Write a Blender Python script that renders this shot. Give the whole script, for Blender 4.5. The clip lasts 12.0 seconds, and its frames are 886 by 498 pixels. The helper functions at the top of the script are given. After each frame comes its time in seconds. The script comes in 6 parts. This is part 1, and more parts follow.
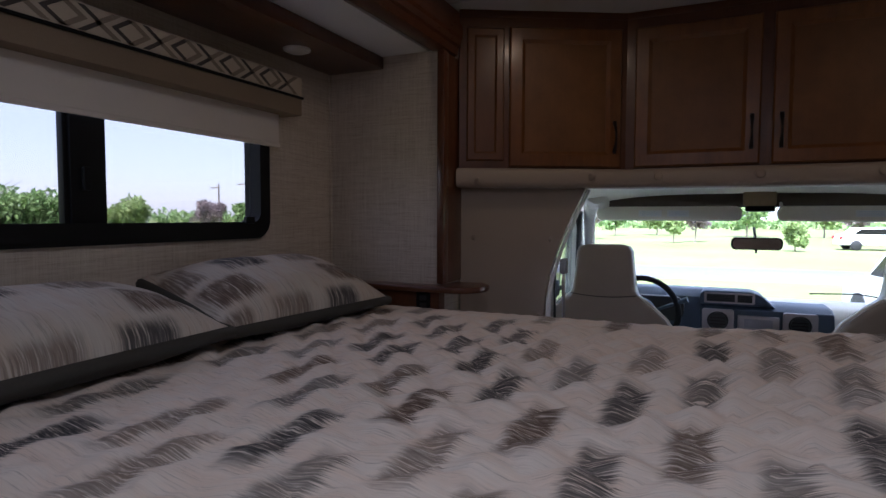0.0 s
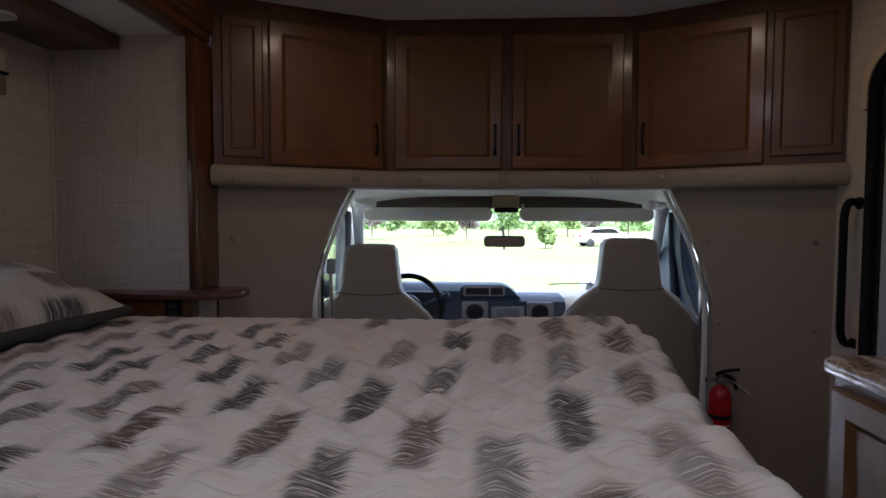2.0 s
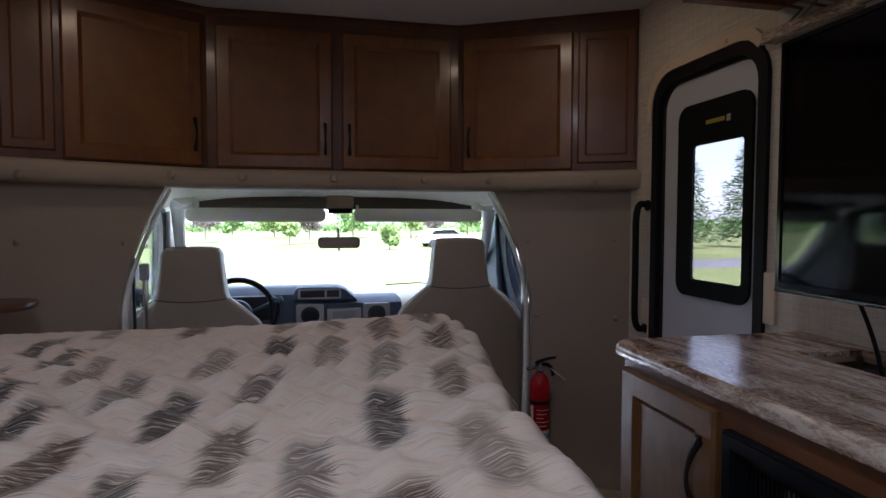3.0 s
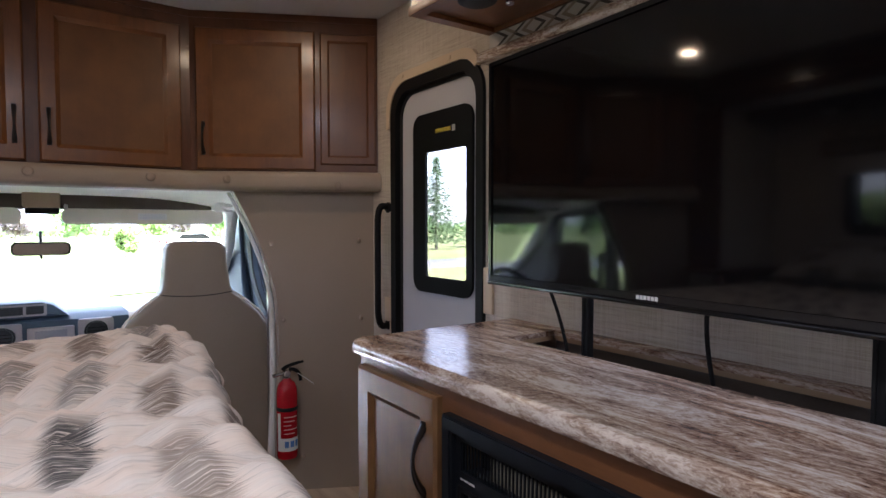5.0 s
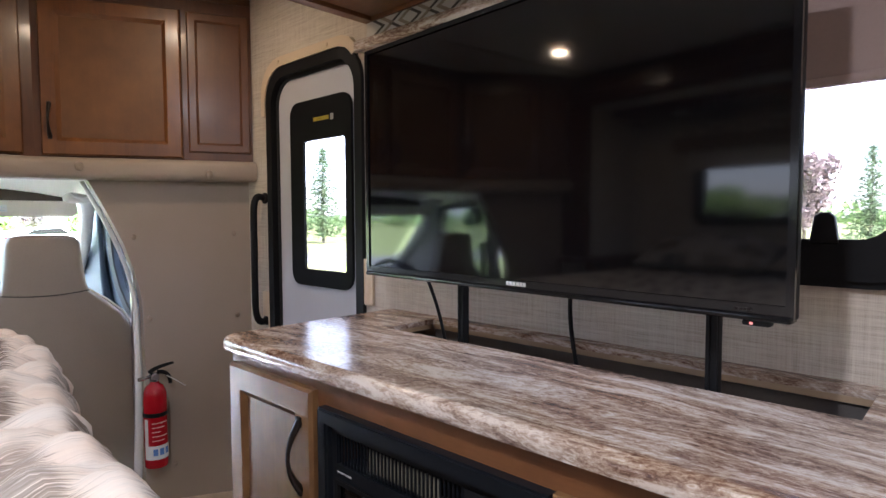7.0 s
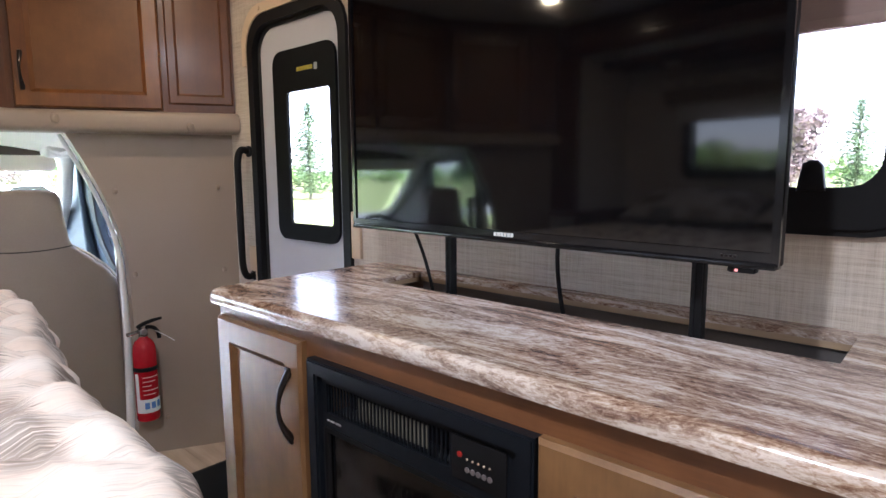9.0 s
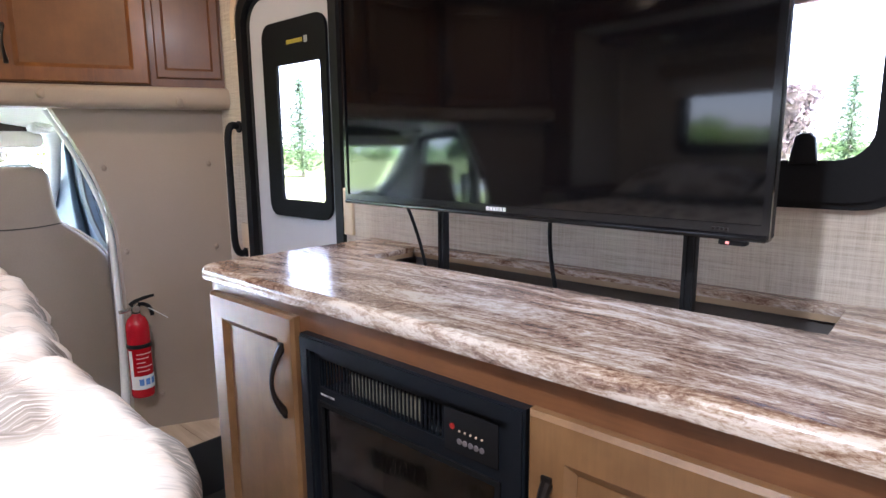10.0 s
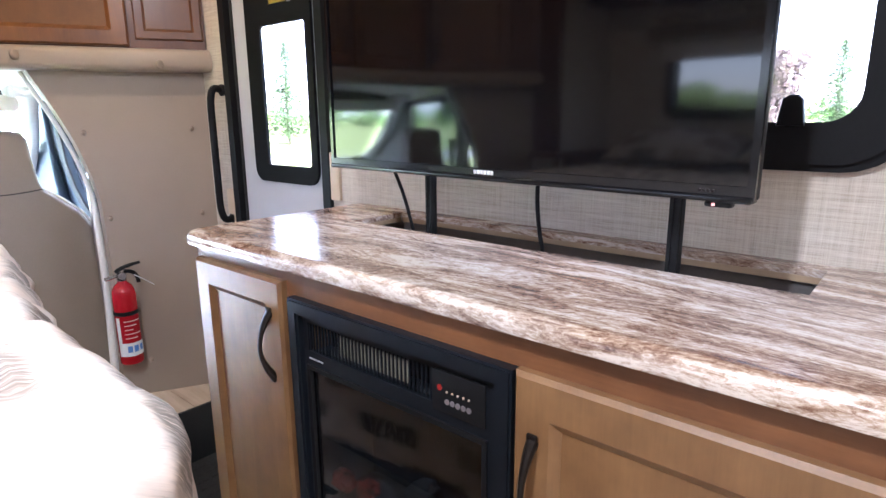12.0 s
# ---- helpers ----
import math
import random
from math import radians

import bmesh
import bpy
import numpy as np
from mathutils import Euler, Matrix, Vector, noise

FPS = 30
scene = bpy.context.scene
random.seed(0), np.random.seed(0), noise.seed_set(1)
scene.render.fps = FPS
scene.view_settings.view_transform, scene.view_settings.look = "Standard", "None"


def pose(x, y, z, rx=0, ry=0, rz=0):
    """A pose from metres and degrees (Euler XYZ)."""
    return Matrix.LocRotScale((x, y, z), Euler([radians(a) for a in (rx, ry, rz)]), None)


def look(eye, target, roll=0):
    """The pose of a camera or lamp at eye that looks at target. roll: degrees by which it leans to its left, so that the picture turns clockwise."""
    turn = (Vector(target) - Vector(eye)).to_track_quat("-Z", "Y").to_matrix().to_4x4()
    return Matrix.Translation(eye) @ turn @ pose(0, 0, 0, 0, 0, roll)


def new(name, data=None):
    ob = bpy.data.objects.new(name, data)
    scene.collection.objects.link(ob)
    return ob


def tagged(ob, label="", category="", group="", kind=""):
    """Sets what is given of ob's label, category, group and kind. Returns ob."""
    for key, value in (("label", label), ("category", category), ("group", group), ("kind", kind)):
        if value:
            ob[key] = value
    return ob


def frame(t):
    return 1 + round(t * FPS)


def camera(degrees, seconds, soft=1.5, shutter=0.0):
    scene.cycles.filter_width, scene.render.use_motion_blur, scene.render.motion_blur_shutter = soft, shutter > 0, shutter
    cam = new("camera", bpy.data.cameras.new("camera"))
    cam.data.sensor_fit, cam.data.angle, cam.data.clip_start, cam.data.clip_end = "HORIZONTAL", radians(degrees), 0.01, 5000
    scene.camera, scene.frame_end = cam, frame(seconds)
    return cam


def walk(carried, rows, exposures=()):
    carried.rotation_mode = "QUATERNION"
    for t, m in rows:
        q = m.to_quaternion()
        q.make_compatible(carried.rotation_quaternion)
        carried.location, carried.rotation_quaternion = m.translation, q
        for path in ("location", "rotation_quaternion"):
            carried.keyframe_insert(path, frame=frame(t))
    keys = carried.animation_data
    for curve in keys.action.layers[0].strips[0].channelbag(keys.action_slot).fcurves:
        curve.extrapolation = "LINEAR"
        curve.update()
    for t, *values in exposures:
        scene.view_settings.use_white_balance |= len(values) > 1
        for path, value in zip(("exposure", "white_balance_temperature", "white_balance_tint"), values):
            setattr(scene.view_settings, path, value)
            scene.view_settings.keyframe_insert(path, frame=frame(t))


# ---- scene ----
cam = camera(74.9, 12.0)
PATH = [
    (0, (0.075, 0.061, 1.215), (-0.75, 1.88, 1.105), 0.2),
    (0.5, (0.09, 0.073, 1.213), (-0.573, 1.956, 1.105), 0.2),
    (1, (0.107, 0.077, 1.214), (-0.4, 2.009, 1.105), 0.2),
    (1.5, (0.124, 0.083, 1.213), (-0.201, 2.053, 1.106), 0.2),
    (2, (0.146, 0.094, 1.209), (0.034, 2.088, 1.107), 0.2),
    (2.5, (0.171, 0.098, 1.208), (0.301, 2.091, 1.109), 0.2),
    (3, (0.198, 0.101, 1.205), (0.616, 2.055, 1.11), 0.1),
    (3.2, (0.207, 0.102, 1.204), (0.725, 2.032, 1.111), 0.1),
    (5, (0.263, 0.092, 1.198), (1.423, 1.719, 1.115), -0.0),
    (5.5, (0.284, 0.091, 1.192), (1.624, 1.574, 1.114), -0.1),
    (6, (0.282, 0.076, 1.196), (1.707, 1.477, 1.111), -0.1),
    (6.5, (0.284, 0.076, 1.194), (1.725, 1.46, 1.101), -0.1),
    (8.5, (0.289, 0.075, 1.184), (1.756, 1.418, 0.968), -0.4),
    (9, (0.292, 0.079, 1.18), (1.756, 1.416, 0.921), -0.4),
    (9.5, (0.294, 0.082, 1.175), (1.755, 1.415, 0.878), -0.5),
    (10, (0.295, 0.078, 1.174), (1.765, 1.392, 0.838), -0.5),
    (10.5, (0.297, 0.079, 1.171), (1.777, 1.372, 0.8), -0.6),
    (11, (0.299, 0.079, 1.169), (1.779, 1.362, 0.768), -0.6),
    (11.5, (0.299, 0.078, 1.166), (1.777, 1.355, 0.738), -0.6),
    (12, (0.298, 0.077, 1.167), (1.776, 1.348, 0.72), -0.5),
]
EXPOSURES = [(t, e, k, m) for t, e, k, m in ((0, 3.4, 5350, 17), (1.5, 3.45, 5370, 17), (2.5, 3.55, 5400, 16), (3.2, 3.75, 5450, 16), (4.8, 4.8, 5550, 15), (6.5, 5.5, 5600, 13), (9, 5.85, 5500, 12), (10.5, 6.35, 5350, 12), (12, 6.55, 5300, 12))]
walk(cam, [(t, look(eye, target, roll)) for t, eye, target, roll in PATH], EXPOSURES)

# ---- world, sun, exposure ----
world = bpy.data.worlds.new("sky")
scene.world = world
world.use_nodes = True
wn = world.node_tree
sky = wn.nodes.new("ShaderNodeTexSky")
sky.sky_type, sky.sun_disc = 'NISHITA', False
sky.sun_elevation, sky.sun_rotation = radians(60), radians(178)
sky.air_density, sky.dust_density, sky.ozone_density = 1.0, 1.0, 2.0
haze = wn.nodes.new("ShaderNodeMix")   # thin white overcast over the blue
haze.data_type = 'RGBA'
haze.inputs[0].default_value = 0.6
haze.inputs[7].default_value = (4.6, 4.7, 5.3, 1)
wn.links.new(sky.outputs[0], haze.inputs[6])
wn.links.new(haze.outputs[2], wn.nodes["Background"].inputs[0])
wn.nodes["Background"].inputs[1].default_value = 0.145

sun_data = bpy.data.lights.new("sun", 'SUN')
sun_data.energy, sun_data.angle, sun_data.color = 5.0, radians(4), (1.0, 0.97, 0.93)
sun = new("sun", sun_data)
_a, _e = radians(178), radians(60)
sun.matrix_world = look((0, 0, 30), Vector((0, 0, 30)) - Vector((math.sin(_a) * math.cos(_e), math.cos(_a) * math.cos(_e), math.sin(_e))))

# ---- plan ----
XC = 0.28            # middle of the body
XR, XL = 1.47, -0.88  # inner faces of the body's side walls
XS = -1.40           # window wall of the slide-out
YS = 2.14            # end wall of the slide-out
FLOOR, CEIL, GROUND = 0.05, 2.06, -0.85
YB = -3.6            # rear wall


def front(x):
    """The bent line of the cab-over cabinets."""
    return 2.605 - 0.525 * max(0.0, abs(x - XC) - 0.52)


# ---- mesh helpers ----
def quad(bm, *pts):
    return bm.faces.new([bm.verts.new(p) for p in pts])


def box(bm, x0, y0, z0, x1, y1, z1, r=0.0, seg=2):
    part_bm = bmesh.new()
    bmesh.ops.create_cube(part_bm, size=1)
    for v in part_bm.verts:
        v.co = Vector((x0 if v.co.x < 0 else x1, y0 if v.co.y < 0 else y1, z0 if v.co.z < 0 else z1))
    if r > 0:
        bmesh.ops.bevel(part_bm, geom=part_bm.edges[:], offset=r, segments=seg, affect='EDGES', profile=0.5)
    merge(bm, part_bm)
    return bm


def merge(bm, other, m=None):
    if m is not None:
        other.transform(m)
    table = {}
    for v in other.verts:
        table[v] = bm.verts.new(v.co)
    for f in other.faces:
        try:
            bm.faces.new([table[v] for v in f.verts])
        except ValueError:
            pass
    other.free()


def plate(bm, pts, axis, a, b, r=0.0, seg=2):
    """A plate with the outline pts in the plane across axis, from a to b along it."""
    p = bmesh.new()

    def at(u, v, w):
        return {'x': (w, u, v), 'y': (u, w, v), 'z': (u, v, w)}[axis]
    lo = [p.verts.new(at(u, v, a)) for u, v in pts]
    hi = [p.verts.new(at(u, v, b)) for u, v in pts]
    f1, f2 = p.faces.new(lo), p.faces.new(hi[::-1])
    n = len(pts)
    for i in range(n):
        p.faces.new((lo[i], hi[i], hi[(i + 1) % n], lo[(i + 1) % n]))
    bmesh.ops.recalc_face_normals(p, faces=p.faces[:])
    if r > 0:
        bmesh.ops.bevel(p, geom=list(f1.edges) + list(f2.edges), offset=r, segments=seg, affect='EDGES', profile=0.5)
    merge(bm, p)
    return bm


def rounded(u0, v0, u1, v1, r, n=6):
    pts = []
    for cu, cv, s in ((u1 - r, v1 - r, 0), (u0 + r, v1 - r, 90), (u0 + r, v0 + r, 180), (u1 - r, v0 + r, 270)):
        for i in range(n + 1):
            a = radians(s + 90 * i / n)
            pts.append((cu + r * math.cos(a), cv + r * math.sin(a)))
    return pts


def ring(bm, outer, inner, axis, a, b):
    """A frame between two outlines with the same number of points."""
    def at(u, v, w):
        return {'x': (w, u, v), 'y': (u, w, v), 'z': (u, v, w)}[axis]
    rows = [[bm.verts.new(at(u, v, w)) for u, v in pts] for pts, w in ((outer, a), (outer, b), (inner, b), (inner, a))]
    n = len(outer)
    fs = []
    for k in range(4):
        r0, r1 = rows[k], rows[(k + 1) % 4]
        for i in range(n):
            fs.append(bm.faces.new((r0[i], r0[(i + 1) % n], r1[(i + 1) % n], r1[i])))
    bmesh.ops.recalc_face_normals(bm, faces=fs)
    return bm


def tube(bm, pts, r, n=10, cap=True):
    pts = [Vector(p) for p in pts]
    rings, side = [], None
    for i, p in enumerate(pts):
        d = (pts[min(i + 1, len(pts) - 1)] - pts[max(i - 1, 0)]).normalized()
        if side is None:
            side = d.cross(Vector((0.13, 0.31, 0.94)))
            if side.length < 0.1:
                side = d.cross(Vector((1, 0, 0)))
        side = (side - d * side.dot(d)).normalized()
        up = d.cross(side)
        rr = r[i] if isinstance(r, (list, tuple)) else r
        rings.append([bm.verts.new(p + rr * (math.cos(2 * math.pi * k / n) * side + math.sin(2 * math.pi * k / n) * up)) for k in range(n)])
    fs = []
    for a, b in zip(rings, rings[1:]):
        for k in range(n):
            fs.append(bm.faces.new((a[k], a[(k + 1) % n], b[(k + 1) % n], b[k])))
    if cap:
        fs += [bm.faces.new(rings[0]), bm.faces.new(rings[-1])]
    bmesh.ops.recalc_face_normals(bm, faces=fs)
    return bm


def bez(p0, p1, p2, n=8):
    p0, p1, p2 = Vector(p0), Vector(p1), Vector(p2)
    return [(1 - t) ** 2 * p0 + 2 * t * (1 - t) * p1 + t * t * p2 for t in (i / n for i in range(n + 1))]


def lathe(bm, profile, c, n=20, m=None):
    """profile: (radius, height) from bottom to top, round the upright axis through c."""
    p = bmesh.new()
    rows = [[p.verts.new((r * math.cos(2 * math.pi * k / n), r * math.sin(2 * math.pi * k / n), h)) for k in range(n)] for r, h in profile]
    for a, b in zip(rows, rows[1:]):
        for k in range(n):
            p.faces.new((a[k], a[(k + 1) % n], b[(k + 1) % n], b[k]))
    p.faces.new(rows[0][::-1])
    p.faces.new(rows[-1])
    bmesh.ops.recalc_face_normals(p, faces=p.faces[:])
    merge(bm, p, Matrix.Translation(c) @ (m or Matrix()))
    return bm


def wall_sheet(bm, axis, a, b, us, vs, holes):
    """An upright wall from a to b across axis, on a grid of cells, with open cells where holes (u0, v0, u1, v1) lie."""
    us = sorted(set(us) | {h[i] for h in holes for i in (0, 2)})
    vs = sorted(set(vs) | {h[i] for h in holes for i in (1, 3)})

    def at(u, v, w):
        return (w, u, v) if axis == 'x' else (u, w, v) if axis == 'y' else (u, v, w)
    solid = {}
    for i in range(len(us) - 1):
        for j in range(len(vs) - 1):
            cu, cv = (us[i] + us[i + 1]) / 2, (vs[j] + vs[j + 1]) / 2
            solid[i, j] = not any(h[0] < cu < h[2] and h[1] < cv < h[3] for h in holes)
    vert = {}

    def vv(i, j, w):
        if (i, j, w) not in vert:
            vert[i, j, w] = bm.verts.new(at(us[i], vs[j], w))
        return vert[i, j, w]
    fs = []
    for (i, j), s in solid.items():
        if not s:
            continue
        for w in (a, b):
            fs.append(bm.faces.new((vv(i, j, w), vv(i + 1, j, w), vv(i + 1, j + 1, w), vv(i, j + 1, w))))
        for di, dj, e in ((-1, 0, ((i, j), (i, j + 1))), (1, 0, ((i + 1, j), (i + 1, j + 1))), (0, -1, ((i, j), (i + 1, j))), (0, 1, ((i, j + 1), (i + 1, j + 1)))):
            if not solid.get((i + di, j + dj)):
                fs.append(bm.faces.new((vv(*e[0], a), vv(*e[1], a), vv(*e[1], b), vv(*e[0], b))))
    bmesh.ops.recalc_face_normals(bm, faces=fs)
    return bm


def finish(name, bm, material, smooth=35):
    me = bpy.data.meshes.new(name)
    bm.to_mesh(me)
    bm.free()
    me.materials.append(material)
    if smooth:
        me.shade_smooth()
        me.set_sharp_from_angle(angle=radians(smooth))
    return me


def base(name, x, y, z, label, category, group="", kind=""):
    ob = new(name)
    ob.empty_display_size = 0.1
    ob.location = (x, y, z)
    return tagged(ob, label, category, group, kind)


def origin(ob):
    p = Vector(ob.location)
    while ob.parent:
        ob = ob.parent
        p += Vector(ob.location)
    return p


def part(name, bm, material, parent, label="", smooth=35):
    """One mesh under a thing or a part; bm is in world places."""
    bm.transform(Matrix.Translation(-origin(parent)))
    ob = new(name, finish(name, bm, material, smooth))
    ob.parent = parent
    return tagged(ob, label)


def thing(name, bm, material, label, category, group="", kind="", smooth=35):
    return tagged(new(name, finish(name, bm, material, smooth)), label, category, group, kind)


# ---- materials ----
class Nodes:
    def __init__(self, name, rough=0.5, metal=0.0, coat=0.0, spec=0.5):
        self.m = bpy.data.materials.new(name)
        self.m.use_nodes = True
        self.t = self.m.node_tree
        self.b = self.t.nodes["Principled BSDF"]
        self.b.inputs["Roughness"].default_value = rough
        self.b.inputs["Metallic"].default_value = metal
        self.b.inputs["Coat Weight"].default_value = coat
        self.b.inputs["Coat Roughness"].default_value = 0.15
        self.b.inputs["Specular IOR Level"].default_value = spec

    def n(self, kind, operation="", use_clamp=False, data_type="", blend_type="", noise_dimensions="", interpolation_type=""):
        node = self.t.nodes.new(kind)
        if operation:
            node.operation = operation
        if use_clamp:
            node.use_clamp = True
        if data_type:
            node.data_type = data_type
        if blend_type:
            node.blend_type = blend_type
        if noise_dimensions:
            node.noise_dimensions = noise_dimensions
        if interpolation_type:
            node.interpolation_type = interpolation_type
        return node

    def put(self, value, socket):
        if isinstance(value, bpy.types.NodeSocket):
            self.t.links.new(value, socket)
        else:
            if hasattr(value, "__len__") and len(value) == 3 and socket.type == 'RGBA':
                value = (*value, 1)
            socket.default_value = value

    def obj(self):
        return self.n("ShaderNodeTexCoord").outputs["Object"]

    def mapped(self, scale, vec=None, loc=(0, 0, 0), rot=(0, 0, 0)):
        mp = self.n("ShaderNodeMapping")
        self.put(vec or self.obj(), mp.inputs[0])
        mp.inputs["Scale"].default_value, mp.inputs["Location"].default_value, mp.inputs["Rotation"].default_value = scale, loc, rot
        return mp.outputs[0]

    def noise(self, vec, scale, detail=3, rough=0.5, dist=0.0):
        nd = self.n("ShaderNodeTexNoise")
        self.put(vec, nd.inputs["Vector"])
        nd.inputs["Scale"].default_value, nd.inputs["Detail"].default_value = scale, detail
        nd.inputs["Roughness"].default_value, nd.inputs["Distortion"].default_value = rough, dist
        return nd.outputs["Fac"]

    def ramp(self, fac, stops):
        r = self.n("ShaderNodeValToRGB")
        self.put(fac, r.inputs[0])
        el = r.color_ramp.elements
        while len(el) < len(stops):
            el.new(0.5)
        for e, (p, c) in zip(el, stops):
            e.position = p
            e.color = (*c, 1) if hasattr(c, "__len__") else (c, c, c, 1)
        return r.outputs[0]

    def math(self, op, a, b=0.0, clamp=False):
        nd = self.n("ShaderNodeMath", operation=op, use_clamp=clamp)
        self.put(a, nd.inputs[0])
        self.put(b, nd.inputs[1])
        return nd.outputs[0]

    def mix(self, fac, a, b, kind='MIX'):
        nd = self.n("ShaderNodeMix", data_type='RGBA', blend_type=kind)
        self.put(fac, nd.inputs[0])
        self.put(a, nd.inputs[6])
        self.put(b, nd.inputs[7])
        return nd.outputs[2]

    def bump(self, height, strength, distance):
        nd = self.n("ShaderNodeBump")
        self.put(height, nd.inputs["Height"])
        nd.inputs["Strength"].default_value, nd.inputs["Distance"].default_value = strength, distance
        self.t.links.new(nd.outputs[0], self.b.inputs["Normal"])

    def color(self, c):
        self.put(c, self.b.inputs["Base Color"])
        return self

    def rough(self, r):
        self.put(r, self.b.inputs["Roughness"])
        return self


def plain(name, col, rough=0.5, metal=0.0, vary=0.12, scale=30, coat=0.0, grain=0.15, dist=0.0006, spec=0.5):
    """A paint, plastic or metal with faint mottling and fine relief."""
    k = Nodes(name, rough, metal, coat, spec)
    v = k.obj()
    big = k.noise(v, scale * 0.12, 3)
    small = k.noise(v, scale * 6, 2)
    f = k.math('ADD', k.math('MULTIPLY', big, 0.7), k.math('MULTIPLY', small, 0.3))
    c = k.ramp(f, [(0.3, [x * (1 - vary) for x in col]), (0.7, [min(1, x * (1 + vary)) for x in col])])
    k.color(c)
    k.rough(k.math('ADD', k.math('MULTIPLY', big, rough * 0.3), rough * 0.85))
    if grain:
        k.bump(small, grain, dist)
    return k.m


def wood(name, dark, light, axis='z', rough=0.38, coat=0.25, fig=1.0, sheen=0.15):
    k = Nodes(name, rough, 0, coat)
    s = {'z': (28, 28, 2.2), 'y': (28, 2.2, 28), 'x': (2.2, 28, 28)}[axis]
    rnd = k.n("ShaderNodeObjectInfo").outputs["Random"]
    off = k.n("ShaderNodeVectorMath", operation='ADD')
    k.put(k.obj(), off.inputs[0])
    comb = k.n("ShaderNodeCombineXYZ")
    for i in range(3):
        k.put(k.math('MULTIPLY', rnd, 3.7 + i), comb.inputs[i])
    k.put(comb.outputs[0], off.inputs[1])
    v = off.outputs[0]
    g = k.noise(k.mapped(s, v), 1.0, 5, 0.6, 0.6)
    fine = k.noise(k.mapped([a * 9 for a in s], v), 1.0, 2, 0.6)
    cloud = k.noise(v, 9.0, 4, 0.6)
    f = k.math('ADD', k.math('MULTIPLY', g, 0.55 * fig), k.math('ADD', k.math('MULTIPLY', fine, 0.2 * max(0.4, fig)), k.math('MULTIPLY', cloud, 0.55)))
    f = k.math('ADD', f, 0.275 * (1 - fig) - 0.125)
    k.color(k.ramp(f, [(0.32, dark), (0.72, light)]))
    k.rough(k.math('ADD', k.math('MULTIPLY', fine, 0.14), rough - 0.05))
    k.bump(fine, 0.07, 0.0005)
    k.b.inputs["Coat Roughness"].default_value = sheen
    return k.m


def linen(name, c0, c1, c2):
    """Woven wall covering: threads across and upright, uneven."""
    k = Nodes(name, 0.75, 0, 0, 0.25)
    v = k.obj()
    h = k.noise(k.mapped((16, 16, 560), v), 1.0, 3, 0.65)
    u = k.noise(k.mapped((460, 460, 16), v), 1.0, 3, 0.65)
    slub = k.noise(k.mapped((6, 6, 150), v), 1.0, 3, 0.7)
    slub2 = k.noise(k.mapped((130, 130, 5), v), 1.0, 3, 0.7)
    cl = k.noise(v, 5, 3)
    f = k.math('ADD', k.math('MULTIPLY', h, 0.35), k.math('ADD', k.math('MULTIPLY', u, 0.25), k.math('ADD', k.math('MULTIPLY', slub, 0.32), k.math('MULTIPLY', slub2, 0.25))))
    f = k.math('ADD', f, k.math('MULTIPLY', k.math('SUBTRACT', cl, 0.5), 0.12))
    k.color(k.ramp(f, [(0.42, c0), (0.57, c1), (0.76, c2)]))
    k.bump(k.math('ADD', h, u), 0.25, 0.0008)
    return k.m


M_CAB = wood("stained_maple", (0.088, 0.028, 0.005), (0.196, 0.072, 0.0125), coat=0.35, fig=0.75, sheen=0.2)
M_CAB_FACE = wood("stained_maple_face_frame", (0.060, 0.019, 0.006), (0.122, 0.042, 0.013), fig=0.8)
M_CAB_IN = wood("stained_maple_panel", (0.100, 0.037, 0.007), (0.184, 0.076, 0.018), rough=0.5, coat=0.03, fig=0.3, sheen=0.25)
M_CAB_RED = wood("reddish_maple", (0.085, 0.028, 0.007), (0.15, 0.056, 0.013), coat=0.2, fig=0.6, sheen=0.2)
M_CAB_Y = wood("stained_maple_lengthwise", (0.12, 0.042, 0.013), (0.25, 0.105, 0.036), 'y')
M_DARK_Y = wood("dark_cherry_lengthwise", (0.055, 0.017, 0.007), (0.12, 0.040, 0.015), 'y', 0.28, 0.4)
M_DARK = wood("dark_cherry_upright", (0.055, 0.017, 0.007), (0.12, 0.040, 0.015), 'z', 0.28, 0.4)
M_BASE = wood("toffee_maple", (0.125, 0.060, 0.022), (0.26, 0.138, 0.053), rough=0.42, coat=0.25, fig=0.6, sheen=0.45)
M_BASE_Y = wood("toffee_maple_lengthwise", (0.095, 0.036, 0.012), (0.21, 0.088, 0.032), 'y', fig=0.8)
M_LINEN = linen("linen_wall", (0.34, 0.285, 0.23), (0.51, 0.445, 0.375), (0.66, 0.60, 0.53))
M_CEIL = plain("ceiling_vinyl", (0.62, 0.61, 0.60), 0.7, vary=0.05, grain=0.3)
M_PANEL = plain("taupe_panel", (0.30, 0.24, 0.19), 0.55, vary=0.05, grain=0.35)
M_RAIL = plain("taupe_padded_vinyl", (0.31, 0.245, 0.195), 0.5, vary=0.06, grain=0.4)
M_SEAT = plain("taupe_seat_vinyl", (0.27, 0.225, 0.18), 0.5, vary=0.07, grain=0.5)
M_BLACK = plain("black_plastic", (0.010, 0.010, 0.011), 0.5, vary=0.2, spec=0.12)
M_RUBBER = plain("black_rubber", (0.014, 0.014, 0.014), 0.7, vary=0.3, grain=0.6, dist=0.002)
M_GLOSS = plain("piano_black", (0.006, 0.006, 0.007), 0.12, vary=0.1, grain=0.0, spec=0.35)
M_NAVY = plain("charcoal_blue_metal", (0.0065, 0.0085, 0.012), 0.42, vary=0.1, spec=0.25)
